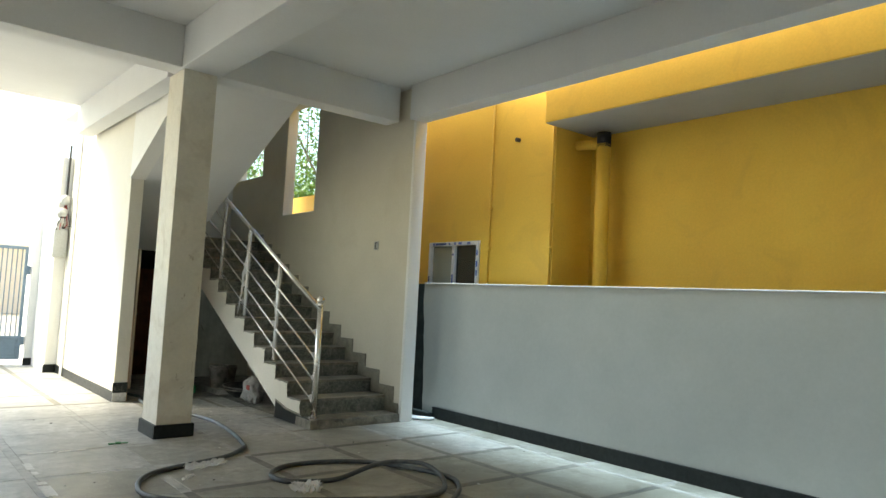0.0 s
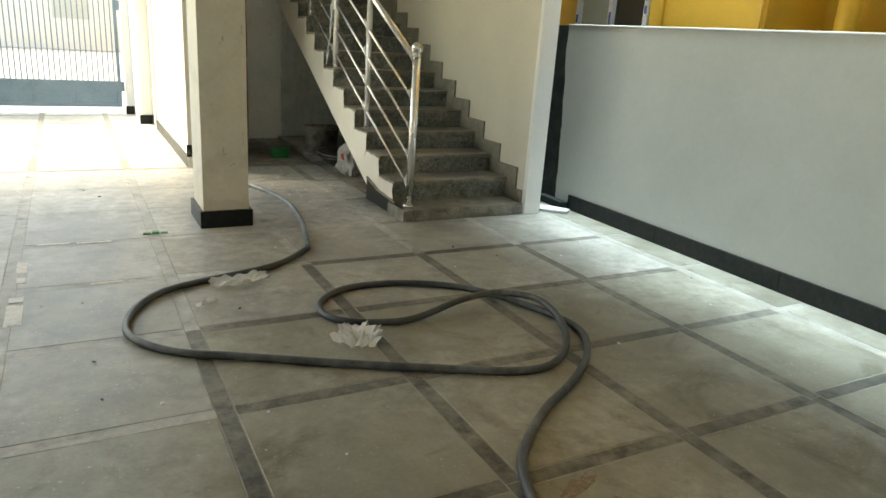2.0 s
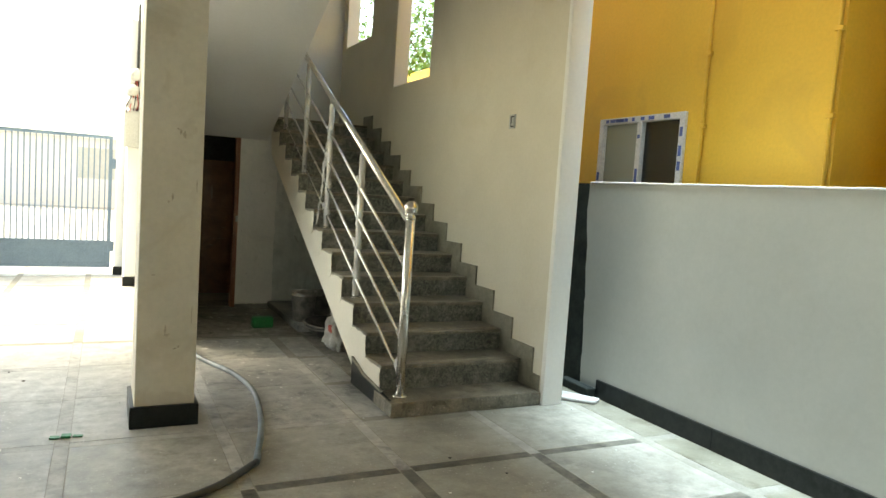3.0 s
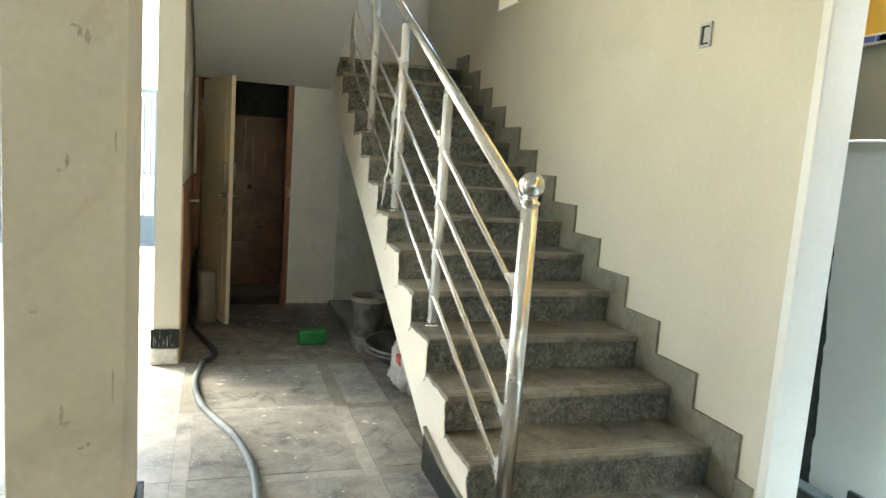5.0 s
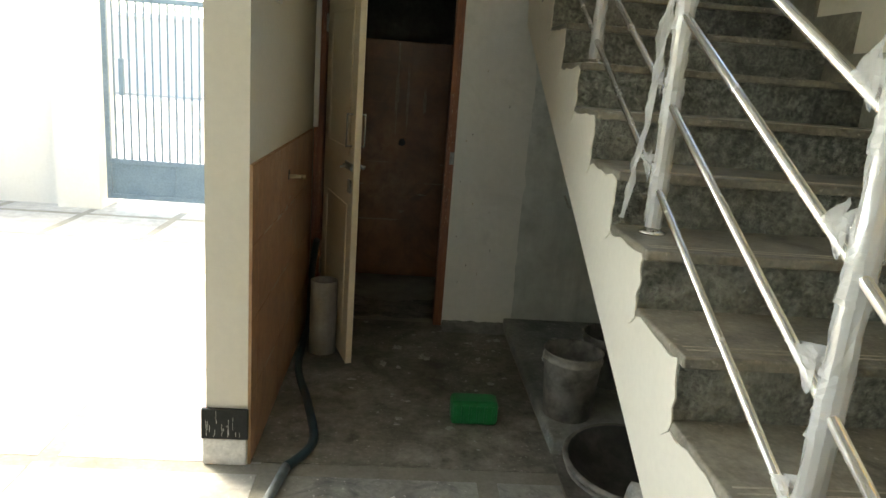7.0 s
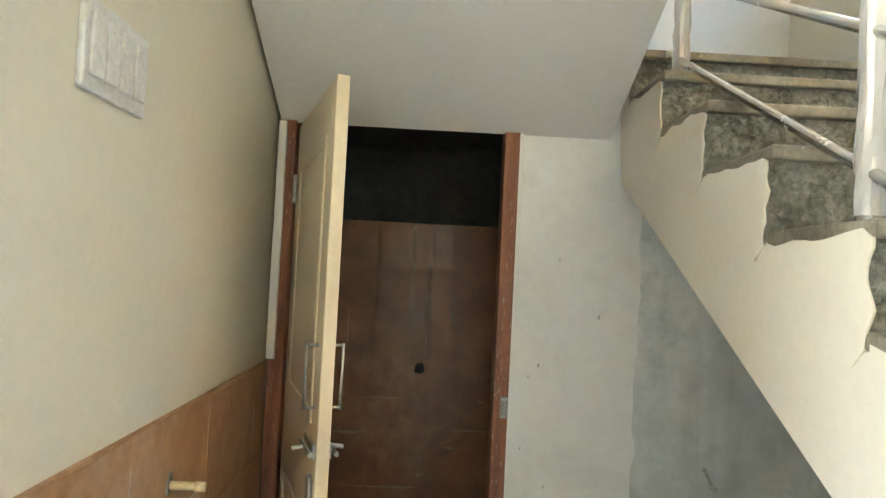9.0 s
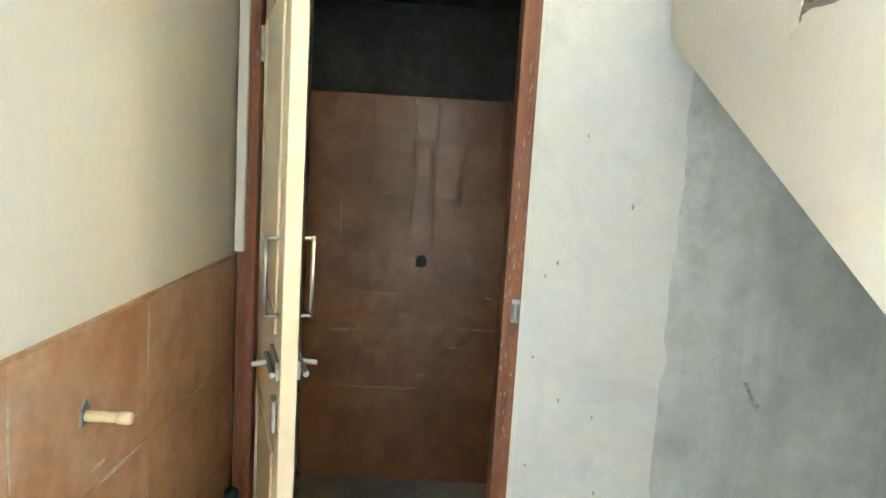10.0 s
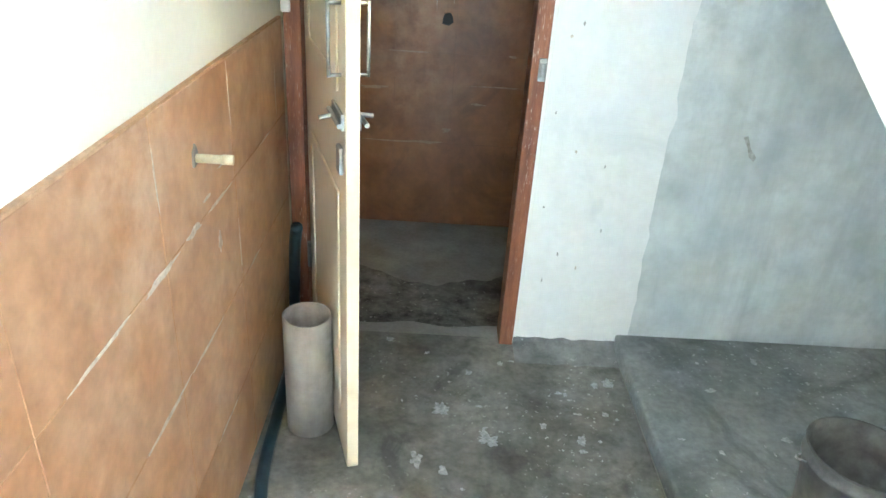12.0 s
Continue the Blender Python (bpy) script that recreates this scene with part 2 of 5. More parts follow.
M_HOSE = material("dark_grey_rubber_hose", (0.035, 0.045, 0.052), (0.07, 0.085, 0.095), 9, 0.45, 0.1, fine=50, dust=(0.26, 0.27, 0.27), dust_amount=0.35)
M_PALEHOSE = material("pale_dusty_hose", (0.07, 0.095, 0.11), (0.26, 0.31, 0.33), 3, 0.5, 0.1, fine=40, dust=(0.40, 0.43, 0.44), dust_amount=0.5)
M_GREEN = material("green_plastic", (0.0, 0.20, 0.055), (0.005, 0.27, 0.08), 12, 0.4, 0.05)
M_BLUE = material("bright_blue_plastic_sheet", (0.006, 0.13, 0.50), (0.012, 0.19, 0.62), 7, 0.3, 0.3)
M_BLACKRUB = material("black_rubber_pan", (0.02, 0.02, 0.02), (0.06, 0.058, 0.055), 9, 0.7, 0.2, dust=(0.25, 0.24, 0.22), dust_amount=0.35)
M_BUCKET = material("cement_stained_bucket", (0.085, 0.08, 0.07), (0.24, 0.23, 0.205), 9, 0.7, 0.3, fine=30, fine_amount=0.3, dust=(0.40, 0.385, 0.35), dust_amount=0.5)
M_SACK = material("printed_white_sack", (0.28, 0.27, 0.25), (0.55, 0.53, 0.49), 11, 0.7, 0.3, fine=90)
M_RED = material("faded_red_print", (0.45, 0.06, 0.05), (0.52, 0.10, 0.08), 12, 0.6, 0.1)
M_METALBOX = material("pale_grey_meter_box", (0.50, 0.52, 0.50), (0.56, 0.58, 0.56), 6, 0.45, 0.05)
M_DARK = material("dark_recess", (0.015, 0.015, 0.015), (0.03, 0.03, 0.03), 8, 0.7, 0.05)
M_UPVC = material("white_upvc_frame", (0.70, 0.72, 0.74), (0.78, 0.79, 0.80), 12, 0.35, 0.02)
M_FILM = material("blue_print_on_film", (0.05, 0.10, 0.35), (0.09, 0.15, 0.42), 14, 0.4, 0.02)
M_ROAD = material("pale_dusty_ground", (0.40, 0.38, 0.35), (0.52, 0.50, 0.46), 0.7, 0.9, 0.3, fine=15)
M_BARK = material("grey_brown_bark", (0.10, 0.075, 0.05), (0.17, 0.13, 0.09), 9, 0.9, 0.5, stretch=(3, 3, 0.6))
M_LEAF = material("green_leaf", (0.07, 0.17, 0.02), (0.14, 0.29, 0.05), 3, 0.4, 0.0)
M_PALEHOUSE = material("pale_house_paint", (0.78, 0.75, 0.72), (0.84, 0.82, 0.79), 0.7, 0.75, 0.1)
M_GALV = material("galvanised_latch", (0.30, 0.31, 0.31), (0.44, 0.45, 0.45), 20, 0.42, 0.05, metal=0.9)
M_TAPE = material("cream_plastic_pipe_stub", (0.72, 0.62, 0.40), (0.78, 0.68, 0.47), 14, 0.4, 0.03)


def clear(name, rough, colour, alpha):
    m = bpy.data.materials.new(name)
    m.use_nodes = True
    b = m.node_tree.nodes["Principled BSDF"]
    b.inputs["Base Color"].default_value = (*colour, 1)
    b.inputs["Roughness"].default_value = rough
    b.inputs["Alpha"].default_value = alpha
    return m


M_WRAP = clear("clear_plastic_wrap", 0.22, (0.88, 0.89, 0.89), 0.38)
M_LITTER = clear("creased_plastic_film", 0.2, (0.90, 0.90, 0.88), 0.5)
M_PALEGLASS = clear("pale_window_glass", 0.08, (0.36, 0.40, 0.36), 0.9)
M_GLASS = clear("dark_window_glass", 0.04, (0.03, 0.035, 0.035), 0.88)


# ---- builders ----
def bm_box(bm, x0, x1, y0, y1, z0, z1, m=None):
    r = bmesh.ops.create_cube(bm, size=1.0)["verts"]
    mat = Matrix.Translation(((x0 + x1) / 2, (y0 + y1) / 2, (z0 + z1) / 2)) @ Matrix.Diagonal((x1 - x0, y1 - y0, z1 - z0, 1))
    bmesh.ops.transform(bm, matrix=(m @ mat) if m else mat, verts=r)
    return r


def bm_tube(bm, a, b, r, seg=14, r2=None, caps=True):
    a, b = Vector(a), Vector(b)
    d = b - a
    q = d.to_track_quat("Z", "Y").to_matrix().to_4x4()
    bmesh.ops.create_cone(bm, cap_ends=caps, segments=seg, radius1=r, radius2=r if r2 is None else r2, depth=d.length, matrix=Matrix.Translation((a + b) / 2) @ q)


def bm_prism(bm, pts, x0, x1, axis="x"):
    """A flat outline of (u, v) swept along an axis: x uses (y, z), y uses (x, z), z uses (x, y)."""
    def p(u, v, w):
        return {"x": (w, u, v), "y": (u, w, v), "z": (u, v, w)}[axis]
    a = [bm.verts.new(p(u, v, x0)) for u, v in pts]
    b = [bm.verts.new(p(u, v, x1)) for u, v in pts]
    n = len(pts)
    for i in range(n):
        bm.faces.new((a[i], a[(i + 1) % n], b[(i + 1) % n], b[i]))
    bm.faces.new(a[::-1])
    bm.faces.new(b)
    bmesh.ops.recalc_face_normals(bm, faces=bm.faces[:])


def bm_lathe(bm, profile, seg=28, m=None):
    """(radius, z) pairs turned round the z axis."""
    rings = []
    for r, z in profile:
        rings.append([bm.verts.new((r * math.cos(2 * math.pi * k / seg), r * math.sin(2 * math.pi * k / seg), z)) for k in range(seg)])
    for u, v in zip(rings, rings[1:]):
        for k in range(seg):
            bm.faces.new((u[k], u[(k + 1) % seg], v[(k + 1) % seg], v[k]))
    bm.faces.new(rings[0][::-1])
    bm.faces.new(rings[-1])
    bmesh.ops.recalc_face_normals(bm, faces=bm.faces[:])
    if m:
        bmesh.ops.transform(bm, matrix=m, verts=bm.verts[:])


def bevel(bm, w, seg=2):
    bmesh.ops.bevel(bm, geom=bm.edges[:], offset=w, segments=seg, affect="EDGES", profile=0.5, clamp_overlap=True)


def obj(name, bm, mat, smooth=False):
    me = bpy.data.meshes.new(name)
    bm.to_mesh(me)
    bm.free()
    me.materials.append(mat)
    if smooth:
        for p in me.polygons:
            p.use_smooth = True
    return new(name, me)


def part(name, bm, mat, parent, label="", smooth=False):
    o = obj(name, bm, mat, smooth)
    o.parent = parent
    if label:
        o["label"] = label
    return o


def boxes(*rows, bev=0.0, m=None):
    bm = bmesh.new()
    for r in rows:
        bm_box(bm, *r, m=m)
    if bev:
        bevel(bm, bev)
    return bm


def tube(a, b, r, seg=14, r2=None):
    bm = bmesh.new()
    bm_tube(bm, a, b, r, seg, r2)
    return bm


def empty(name, at=(0, 0, 0)):
    o = new(name)
    o.location = at
    return o


def curve_mesh(name, pts, r, mat, res=6):
    """A round tube along a smooth line through pts, as a mesh."""
    P = [Vector(p) for p in pts]
    line = []
    for i in range(len(P) - 1):
        p0, p1, p2, p3 = P[max(i - 1, 0)], P[i], P[i + 1], P[min(i + 2, len(P) - 1)]
        for k in range(res):
            t = k / res
            line.append(0.5 * (2 * p1 + (p2 - p0) * t + (2 * p0 - 5 * p1 + 4 * p2 - p3) * t * t + (3 * p1 - p0 - 3 * p2 + p3) * t ** 3))
    line.append(P[-1])
    bm = bmesh.new()
    rings, seg = [], 10
    up = Vector((0.13, 0.07, 1)).normalized()
    for i, c in enumerate(line):
        d = (line[min(i + 1, len(line) - 1)] - line[max(i - 1, 0)]).normalized()
        s = d.cross(up)
        if s.length < 0.05:
            s = d.cross(Vector((1, 0, 0)))
        s.normalize()
        u = s.cross(d)
        rings.append([bm.verts.new(c + r * (math.cos(2 * math.pi * k / seg) * s + math.sin(2 * math.pi * k / seg) * u)) for k in range(seg)])
    for a, b in zip(rings, rings[1:]):
        for k in range(seg):
            bm.faces.new((a[k], a[(k + 1) % seg], b[(k + 1) % seg], b[k]))
    bm.faces.new(rings[0][::-1])
    bm.faces.new(rings[-1])
    return obj(name, bm, mat, True)


# ---- measures of the place ----
CEIL, BEAM = 4.2, 3.76          # ceiling and underside of the beams
WALL_X = 5.06                   # stair side of the stair wall
STR_X = 3.86                    # open side of the flight
GOING, RISE = 0.330, 0.172
Y1, Z1 = 7.125, 0.290           # nose of the first full tread
NSTEP = 13
DOOR_Y = 11.22


def nose(k):
    return Y1 + GOING * (k - 1), Z1 + RISE * (k - 1)


def soffit(y):                  # underside of the returning upper flight
    return 2.06 + 0.49 * (DOOR_Y - y)


# ---- ground, floor, ceiling ----
tagged(obj("ground", boxes((-400, 400, -400, 400, -0.3, -0.03)), M_ROAD), "pale dusty ground reaching past the gate and walls", "ground", kind="structure")
floor = tagged(obj("floor", boxes((-5.0, 5.67, -6.0, 14.9, -0.02, -0.0018)), M_BED), "grey stone floor with dark dusty joint strips", "floor", kind="structure")
tagged(obj("passage_floor", boxes((2.61, 3.90, 9.52, 11.25, -0.003, 0.003)), M_PASSFLOOR), "dark stained cement floor below the stairs", "floor", kind="structure")
tagged(obj("toilet_floor", boxes((2.632, 3.80, 11.25, 12.33, -0.012, -0.002)), M_PASSFLOOR), "grey cement floor of the toilet", "floor", kind="structure")
bm = bmesh.new()
bm_prism(bm, [(x, 11.33 + 0.03 * noise.noise(Vector((x * 6, 1, 0)))) for x in np.linspace(2.66, 3.78, 24)]
         + [(x, 11.70 + 0.15 * noise.noise(Vector((x * 3, 7, 0))) + 0.03 * noise.noise(Vector((x * 13, 2, 0)))) for x in np.linspace(3.78, 2.66, 90)], -0.0018, 0.002, "z")
tagged(obj("mud_patch", bm, M_MUCK), "dark wet mud on the toilet floor", "mud", kind="structure")
bm = boxes((-5.2, 5.22, -6.0, 7.35, CEIL, CEIL + 0.15), (-5.2, 2.428, 7.35, 11.6, CEIL, CEIL + 0.15))
tagged(obj("ceiling", bm, M_CEIL), "white painted concrete ceiling slab", "ceiling", kind="structure")


def beam(x0, x1, y0, y1):
    tagged(obj("ceiling_beam", boxes((x0, x1, y0, y1, BEAM, CEIL + 0.002), bev=0.008), M_CEIL), "white painted concrete beam under the ceiling", "beam", "ceiling beams", "structure")


beam(-5.0, 2.2, 7.05, 7.33)
beam(2.62, 4.97, 7.05, 7.33)
beam(2.2, 2.62, -6.0, 7.35)
beam(4.97, 5.22, -6.0, 6.83)
beam(2.2, 2.428, 7.502, 11.6)
beam(-5.0, 2.2, 1.2, 1.45)

# ---- walls ----
# made-up rear closure; the gap under it sets the light from behind
tagged(obj("wall_back", boxes((-5.2, 5.22, -6.15, -6.0, 0.8, CEIL), (-5.2, 5.85, -9.15, -9.0, -0.03, 1.73)), M_WHITE), "unseen white rear wall and boundary, added to limit light from behind", "wall", kind="structure")
# west side out of view, walled up only to shape the incoming light
tagged(obj("wall_west", boxes((-5.2, -5.0, -6.0, 5.0, 0, CEIL)), M_WHITE), "unseen plain white wall, added to hold back side light", "wall", kind="structure")
tagged(obj("wall_west_low", boxes((-5.2, -5.0, 5.0, 14.9, 0, 1.8)), M_WHITE), "unseen low white wall, added to limit side light", "wall", kind="structure")

# unseen masses added to keep sun off the stairs and yellow house
tagged(obj("upper_storey", boxes((2.3, 5.22, -6.0, 7.36, CEIL + 0.151, 5.2), (2.43, 5.06, 7.36, 12.5, 5.7, 5.85), (2.25, 2.43, 7.36, 12.94, CEIL + 0.001, 5.85), (2.43, 5.06, 7.2, 7.36, 5.2, 5.85)), M_WHITE),
       "unseen white storey above the ceiling, added to block the sun", "upper storey", kind="structure")
# stair wall with two openings
W0, W1, Z2 = (9.27, 10.30, 2.76, 4.55), (11.15, 12.2, 3.50, 5.3), 5.7
XO = WALL_X + 0.17


def wall_with_holes(x0, x1, ys, zs, holes):
    """One closed slab over the grid ys, zs; holes are (column, row) cells left open."""
    bm = bmesh.new()
    v = {(a, i, k): bm.verts.new((x, y, z)) for a, x in enumerate((x0, x1)) for i, y in enumerate(ys) for k, z in enumerate(zs)}
    solid = {(i, k) for i in range(len(ys) - 1) for k in range(len(zs) - 1)} - set(holes)
    for i, k in solid:
        for a in (0, 1):
            bm.faces.new((v[a, i, k], v[a, i + 1, k], v[a, i + 1, k + 1], v[a, i, k + 1]))
        for (di, dk), p, q in (((-1, 0), (i, k), (i, k + 1)), ((1, 0), (i + 1, k), (i + 1, k + 1)), ((0, -1), (i, k), (i + 1, k)), ((0, 1), (i, k + 1), (i + 1, k + 1))):
            if (i + di, k + dk) not in solid:
                bm.faces.new((v[(0, *p)], v[(0, *q)], v[(1, *q)], v[(1, *p)]))
    bmesh.ops.delete(bm, geom=[w for w in bm.verts if not w.link_faces], context="VERTS")
    bmesh.ops.recalc_face_normals(bm, faces=bm.faces[:])
    return bm


stair_wall = wall_with_holes(WALL_X, XO, (6.85, W0[0], W0[1], W1[0], W1[1], 12.5), (0.0, W0[2], W1[2], W0[3], W1[3], Z2), ((1, 1), (1, 2), (3, 2), (3, 3)))
tagged(obj("wall_stair", stair_wall, M_STAIRWALL), "cream painted stair wall with two window openings", "wall", kind="structure")
tagged(obj("wall_stair_end", boxes((WALL_X - 0.003, XO + 0.003, 6.80, 6.85, 0, BEAM), bev=0.006), M_WHITE), "white painted end of the stair wall", "wall", kind="structure")
tagged(obj("wall_rear", boxes((2.44, WALL_X, 12.37, 12.5, 0, 5.7)), M_WHITE), "white wall behind the stair landing", "wall", kind="structure")

for i, (y0, y1, z0, z1) in enumerate((W0, W1)):
    w = tagged(empty("window_%d" % (i + 1), (WALL_X, y0, z0)), "open window opening with white plastered reveal", "window", kind="structure")
    for nm, r in (("reveal", (0.002, 0.012, 0.012, z1 - z0 - 0.002)), ("reveal", (y1 - y0 - 0.012, y1 - y0 - 0.002, 0.012, z1 - z0 - 0.002)), ("sill", (0.002, y1 - y0 - 0.002, 0.0, 0.012))):
        part(nm, boxes((0.003, 0.172, *r)), M_WHITE, w)

# compound wall
cw = tagged(obj("wall_compound", boxes((5.65, 5.85, -6.0, 7.09, 0, 1.725)), M_GREYWALL), "grey-white painted compound wall with black skirting", "wall", kind="structure")
part("coping", boxes((5.645, 5.855, -6.0, 7.20, 1.7255, 1.738), bev=0.004), M_WHITE, cw, "thin whitewashed top edge")
tagged(obj("wall_compound_bare", boxes((5.655, 5.845, 7.09, 14.5, 0, 1.724)), M_BARE), "black unpainted stretch of the compound wall", "wall", kind="structure")
y = 6.90
while y > -6:
    part("skirting_piece", boxes((5.630, 5.652, max(y - 1.20, -6), y - 0.004, 0.0, 0.145), bev=0.002), M_SKIRT, cw)
    y -= 1.2

bm = bmesh.new()
bm_prism(bm, [(7.085, 0.0)] + [(7.11 + 0.06 * z + 0.022 * noise.noise(Vector((z * 3.1, 5, 0))) + 0.012 * noise.noise(Vector((z * 17, 2, 0))), z) for z in np.linspace(0.0, 1.722, 50)] + [(7.085, 1.722)], 5.6505, 5.6545)
part("paint_edge", bm, M_GREYWALL, cw, "ragged end of the grey-white paint")
part("kerb", boxes((5.56, 5.648, 6.905, 7.30, 0.0, 0.07), bev=0.01), M_BARE, cw, "black damp cement kerb")

# wall beside the passage
WX0, WX1, PY = 2.47, 2.63, 9.50
pw = tagged(obj("wall_passage", boxes((WX0, WX1, PY, 12.94, 0.0, CEIL)), M_CREAM), "cream and white passage wall with tan tile dado", "wall", kind="structure")
part("plinth", boxes((WX0 - 0.012, WX1 - 0.002, PY - 0.012, 9.9, 0, 0.115), bev=0.006), M_SPLASHPALE, pw, "pale dusty mortar plinth")
part("skirting_piece", boxes((WX0 - 0.016, WX1 + 0.004, PY - 0.018, PY + 0.001, 0.118, 0.245), bev=0.002), M_SKIRT, pw, "black granite skirting")
rk = random.Random(9)
for k in range(24):
    x, z, hh = WX0 + rk.uniform(0.0, 0.15), rk.uniform(0.125, 0.20), rk.uniform(0.008, 0.04)
    part("scratch", boxes((x, x + rk.uniform(0.001, 0.0025), PY - 0.0186, PY - 0.0178, z, min(z + hh, 0.24))), M_SPLASH, pw, "pale upright scratch")
y = PY
while y < 12.9:
    part("skirting_piece", boxes((WX0 - 0.016, WX0 + 0.002, y, min(y + 1.1, 12.94) - 0.004, 0.0, 0.13), bev=0.002), M_SKIRT, pw)
    y += 1.1
tagged(obj("wall_pilaster", boxes((2.30, 2.47, 12.94, 15.1, 0.0, 3.6)), M_WHITE), "white pilaster at the gate side", "wall", kind="structure")
tagged(obj("baseboard", boxes((2.28, 2.45, 12.92, 12.945, 0.0, 0.13), bev=0.002), M_SKIRT), "black skirting on the pilaster", "skirting", kind="structure")

def fillet(x0, x1):
    """Rough cement coved up from the floor to the edge of the paint."""
    bm = bmesh.new()
    rows = []
    for x in np.linspace(x0, x1, 26):
        w = 0.012 * noise.noise(Vector((x * 21, 4, 0)))
        prof = ((DOOR_Y - 0.13 + w, 0.0035), (DOOR_Y - 0.085 + w, 0.009 + 0.2 * w), (DOOR_Y - 0.045, 0.016 + 0.4 * w), (DOOR_Y - 0.020, 0.028 + 0.6 * w), (DOOR_Y - 0.0085, 0.040 + w), (DOOR_Y - 0.003, 0.040 + w), (DOOR_Y - 0.003, 0.0035))
        rows.append([bm.verts.new((x, py, pz)) for py, pz in prof])
    for u, v in zip(rows, rows[1:]):
        for q in range(6):
            bm.faces.new((u[q], u[q + 1], v[q + 1], v[q]))
        bm.faces.new((u[6], u[0], v[0], v[6]))
    bm.faces.new(rows[0])
    bm.faces.new(rows[-1])
    bmesh.ops.recalc_face_normals(bm, faces=bm.faces[:])
    return bm


# door wall with the toilet opening
FX0, FX1 = 2.64, 3.50
tagged(obj("wall_door", boxes((FX1, 3.945, DOOR_Y, DOOR_Y + 0.12, 0.0, 2.2), (FX0, FX1, DOOR_Y, DOOR_Y + 0.12, 2.085, 2.2)), M_DOORWALL), "white painted wall beside the toilet door", "wall", kind="structure")
tagged(obj("wall_under_stairs", boxes((3.945, WALL_X, DOOR_Y - 0.002, DOOR_Y + 0.12, 0.0, 2.2), (3.80, 3.92, DOOR_Y + 0.12, 12.37, 0, 2.2)), M_CEMENT), "unpainted grey cement wall under the stairs", "wall", kind="structure")
tagged(obj("baseboard_cement", fillet(FX1, 3.944), M_DARKCEMENT), "rough cement skirting", "skirting", kind="structure")
tagged(obj("plinth_under_stairs", boxes((3.90, WALL_X, 9.66, DOOR_Y, 0.0, 0.075), bev=0.012), M_PLATFORM), "raised cement platform under the stairs", "platform", kind="structure")

tagged(obj("floor_under_stairs", boxes((3.902, WALL_X, 7.9, 9.659, -0.003, 0.003)), M_PASSFLOOR), "dark stained cement floor under the flight", "floor", kind="structure")

bm = bmesh.new()
edge = [(3.947 + 0.022 * noise.noise(Vector((z * 2.3, 3, 0))) + 0.012 * noise.noise(Vector((z * 11, 9, 0))) + 0.006 * noise.noise(Vector((z * 37, 1, 0))), z) for z in np.linspace(0.03, 2.05, 60)]
bm_prism(bm, [(x, 0.03 + 0.012 * noise.noise(Vector((x * 30, 8, 0)))) for x in np.linspace(FX1 + 0.004, 3.93, 40)] + edge + [(FX1 + 0.004, 2.05)], DOOR_Y - 0.006, DOOR_Y - 0.0025, "y")
tagged(obj("paint_edge", bm, M_DOORWALL), "ragged edge of the white paint on cement", "paint", kind="structure")

bm = bmesh.new()
bm_prism(bm, [(4.20, 0.90), (4.215, 0.905), (4.235, 0.86), (4.262, 0.83), (4.255, 0.815), (4.235, 0.83), (4.222, 0.865)], DOOR_Y - 0.0035, DOOR_Y - 0.0021, "y")
tagged(obj("wall_smear", bm, M_STAINWALL), "small dark smear on the cement wall", "stain", kind="structure")

# ---- column ----
col = tagged(empty("column", (2.4, 7.2, 0)), "cream painted square concrete column with black skirting", "column")
part("shaft", boxes((2.225 - 2.4, 2.575 - 2.4, 7.055 - 7.2, 7.50 - 7.2, 0, BEAM), bev=0.006), M_COLUMN, col)
for a in ((-0.2, 0.2, -0.17, -0.144), (-0.2, 0.2, 0.301, 0.32)):
    part("skirting_piece", boxes((*a, 0, 0.135), bev=0.002), M_SKIRT, col, "black granite skirting")
for a in ((-0.2, -0.174, -0.143, 0.30), (0.174, 0.2, -0.143, 0.30)):
    part("skirting_piece", boxes((*a, 0, 0.135), bev=0.002), M_SKIRT, col, "black granite skirting")

# ---- staircase ----
stair = tagged(empty("staircase", (STR_X, 6.84, 0)), "straight flight of grey granite steps with white side", "staircase")
O = Vector((STR_X, 6.84, 0))


def sp(name, bm, mat, label=""):
    bmesh.ops.translate(bm, vec=-O, verts=bm.verts[:])
    return part(name, bm, mat, stair, label)


DROP = 0.50
PITCH = RISE / GOING
top_y, top_z = nose(NSTEP)
pts = [(7.0, 0.0), (7.0, 0.068)]
for k in range(1, NSTEP + 1):
    y, z = nose(k)
    pts += [(y + 0.03, z - RISE - 0.032), (y + 0.03, z - 0.032)]
pts += [(12.37, top_z - 0.032), (12.37, top_z - 0.22), (DOOR_Y + 0.1, top_z - 0.22), (DOOR_Y, top_z - 0.24), (DOOR_Y - 0.05, Z1 - DROP + PITCH * (DOOR_Y - 0.05 - Y1)), (Y1 + (DROP - Z1) / PITCH, 0.0)]
bm = bmesh.new()
bm_prism(bm, pts, STR_X, WALL_X - 0.002)
sp("stringer", bm, M_CREAM, "white painted sloping side and underside")
bm = boxes((STR_X - 0.03, WALL_X - 0.002, 6.83, Y1 + 0.05, 0.0, 0.10), bev=0.006)
sp("base_step", bm, M_GRANITE)
rng = random.Random(4)
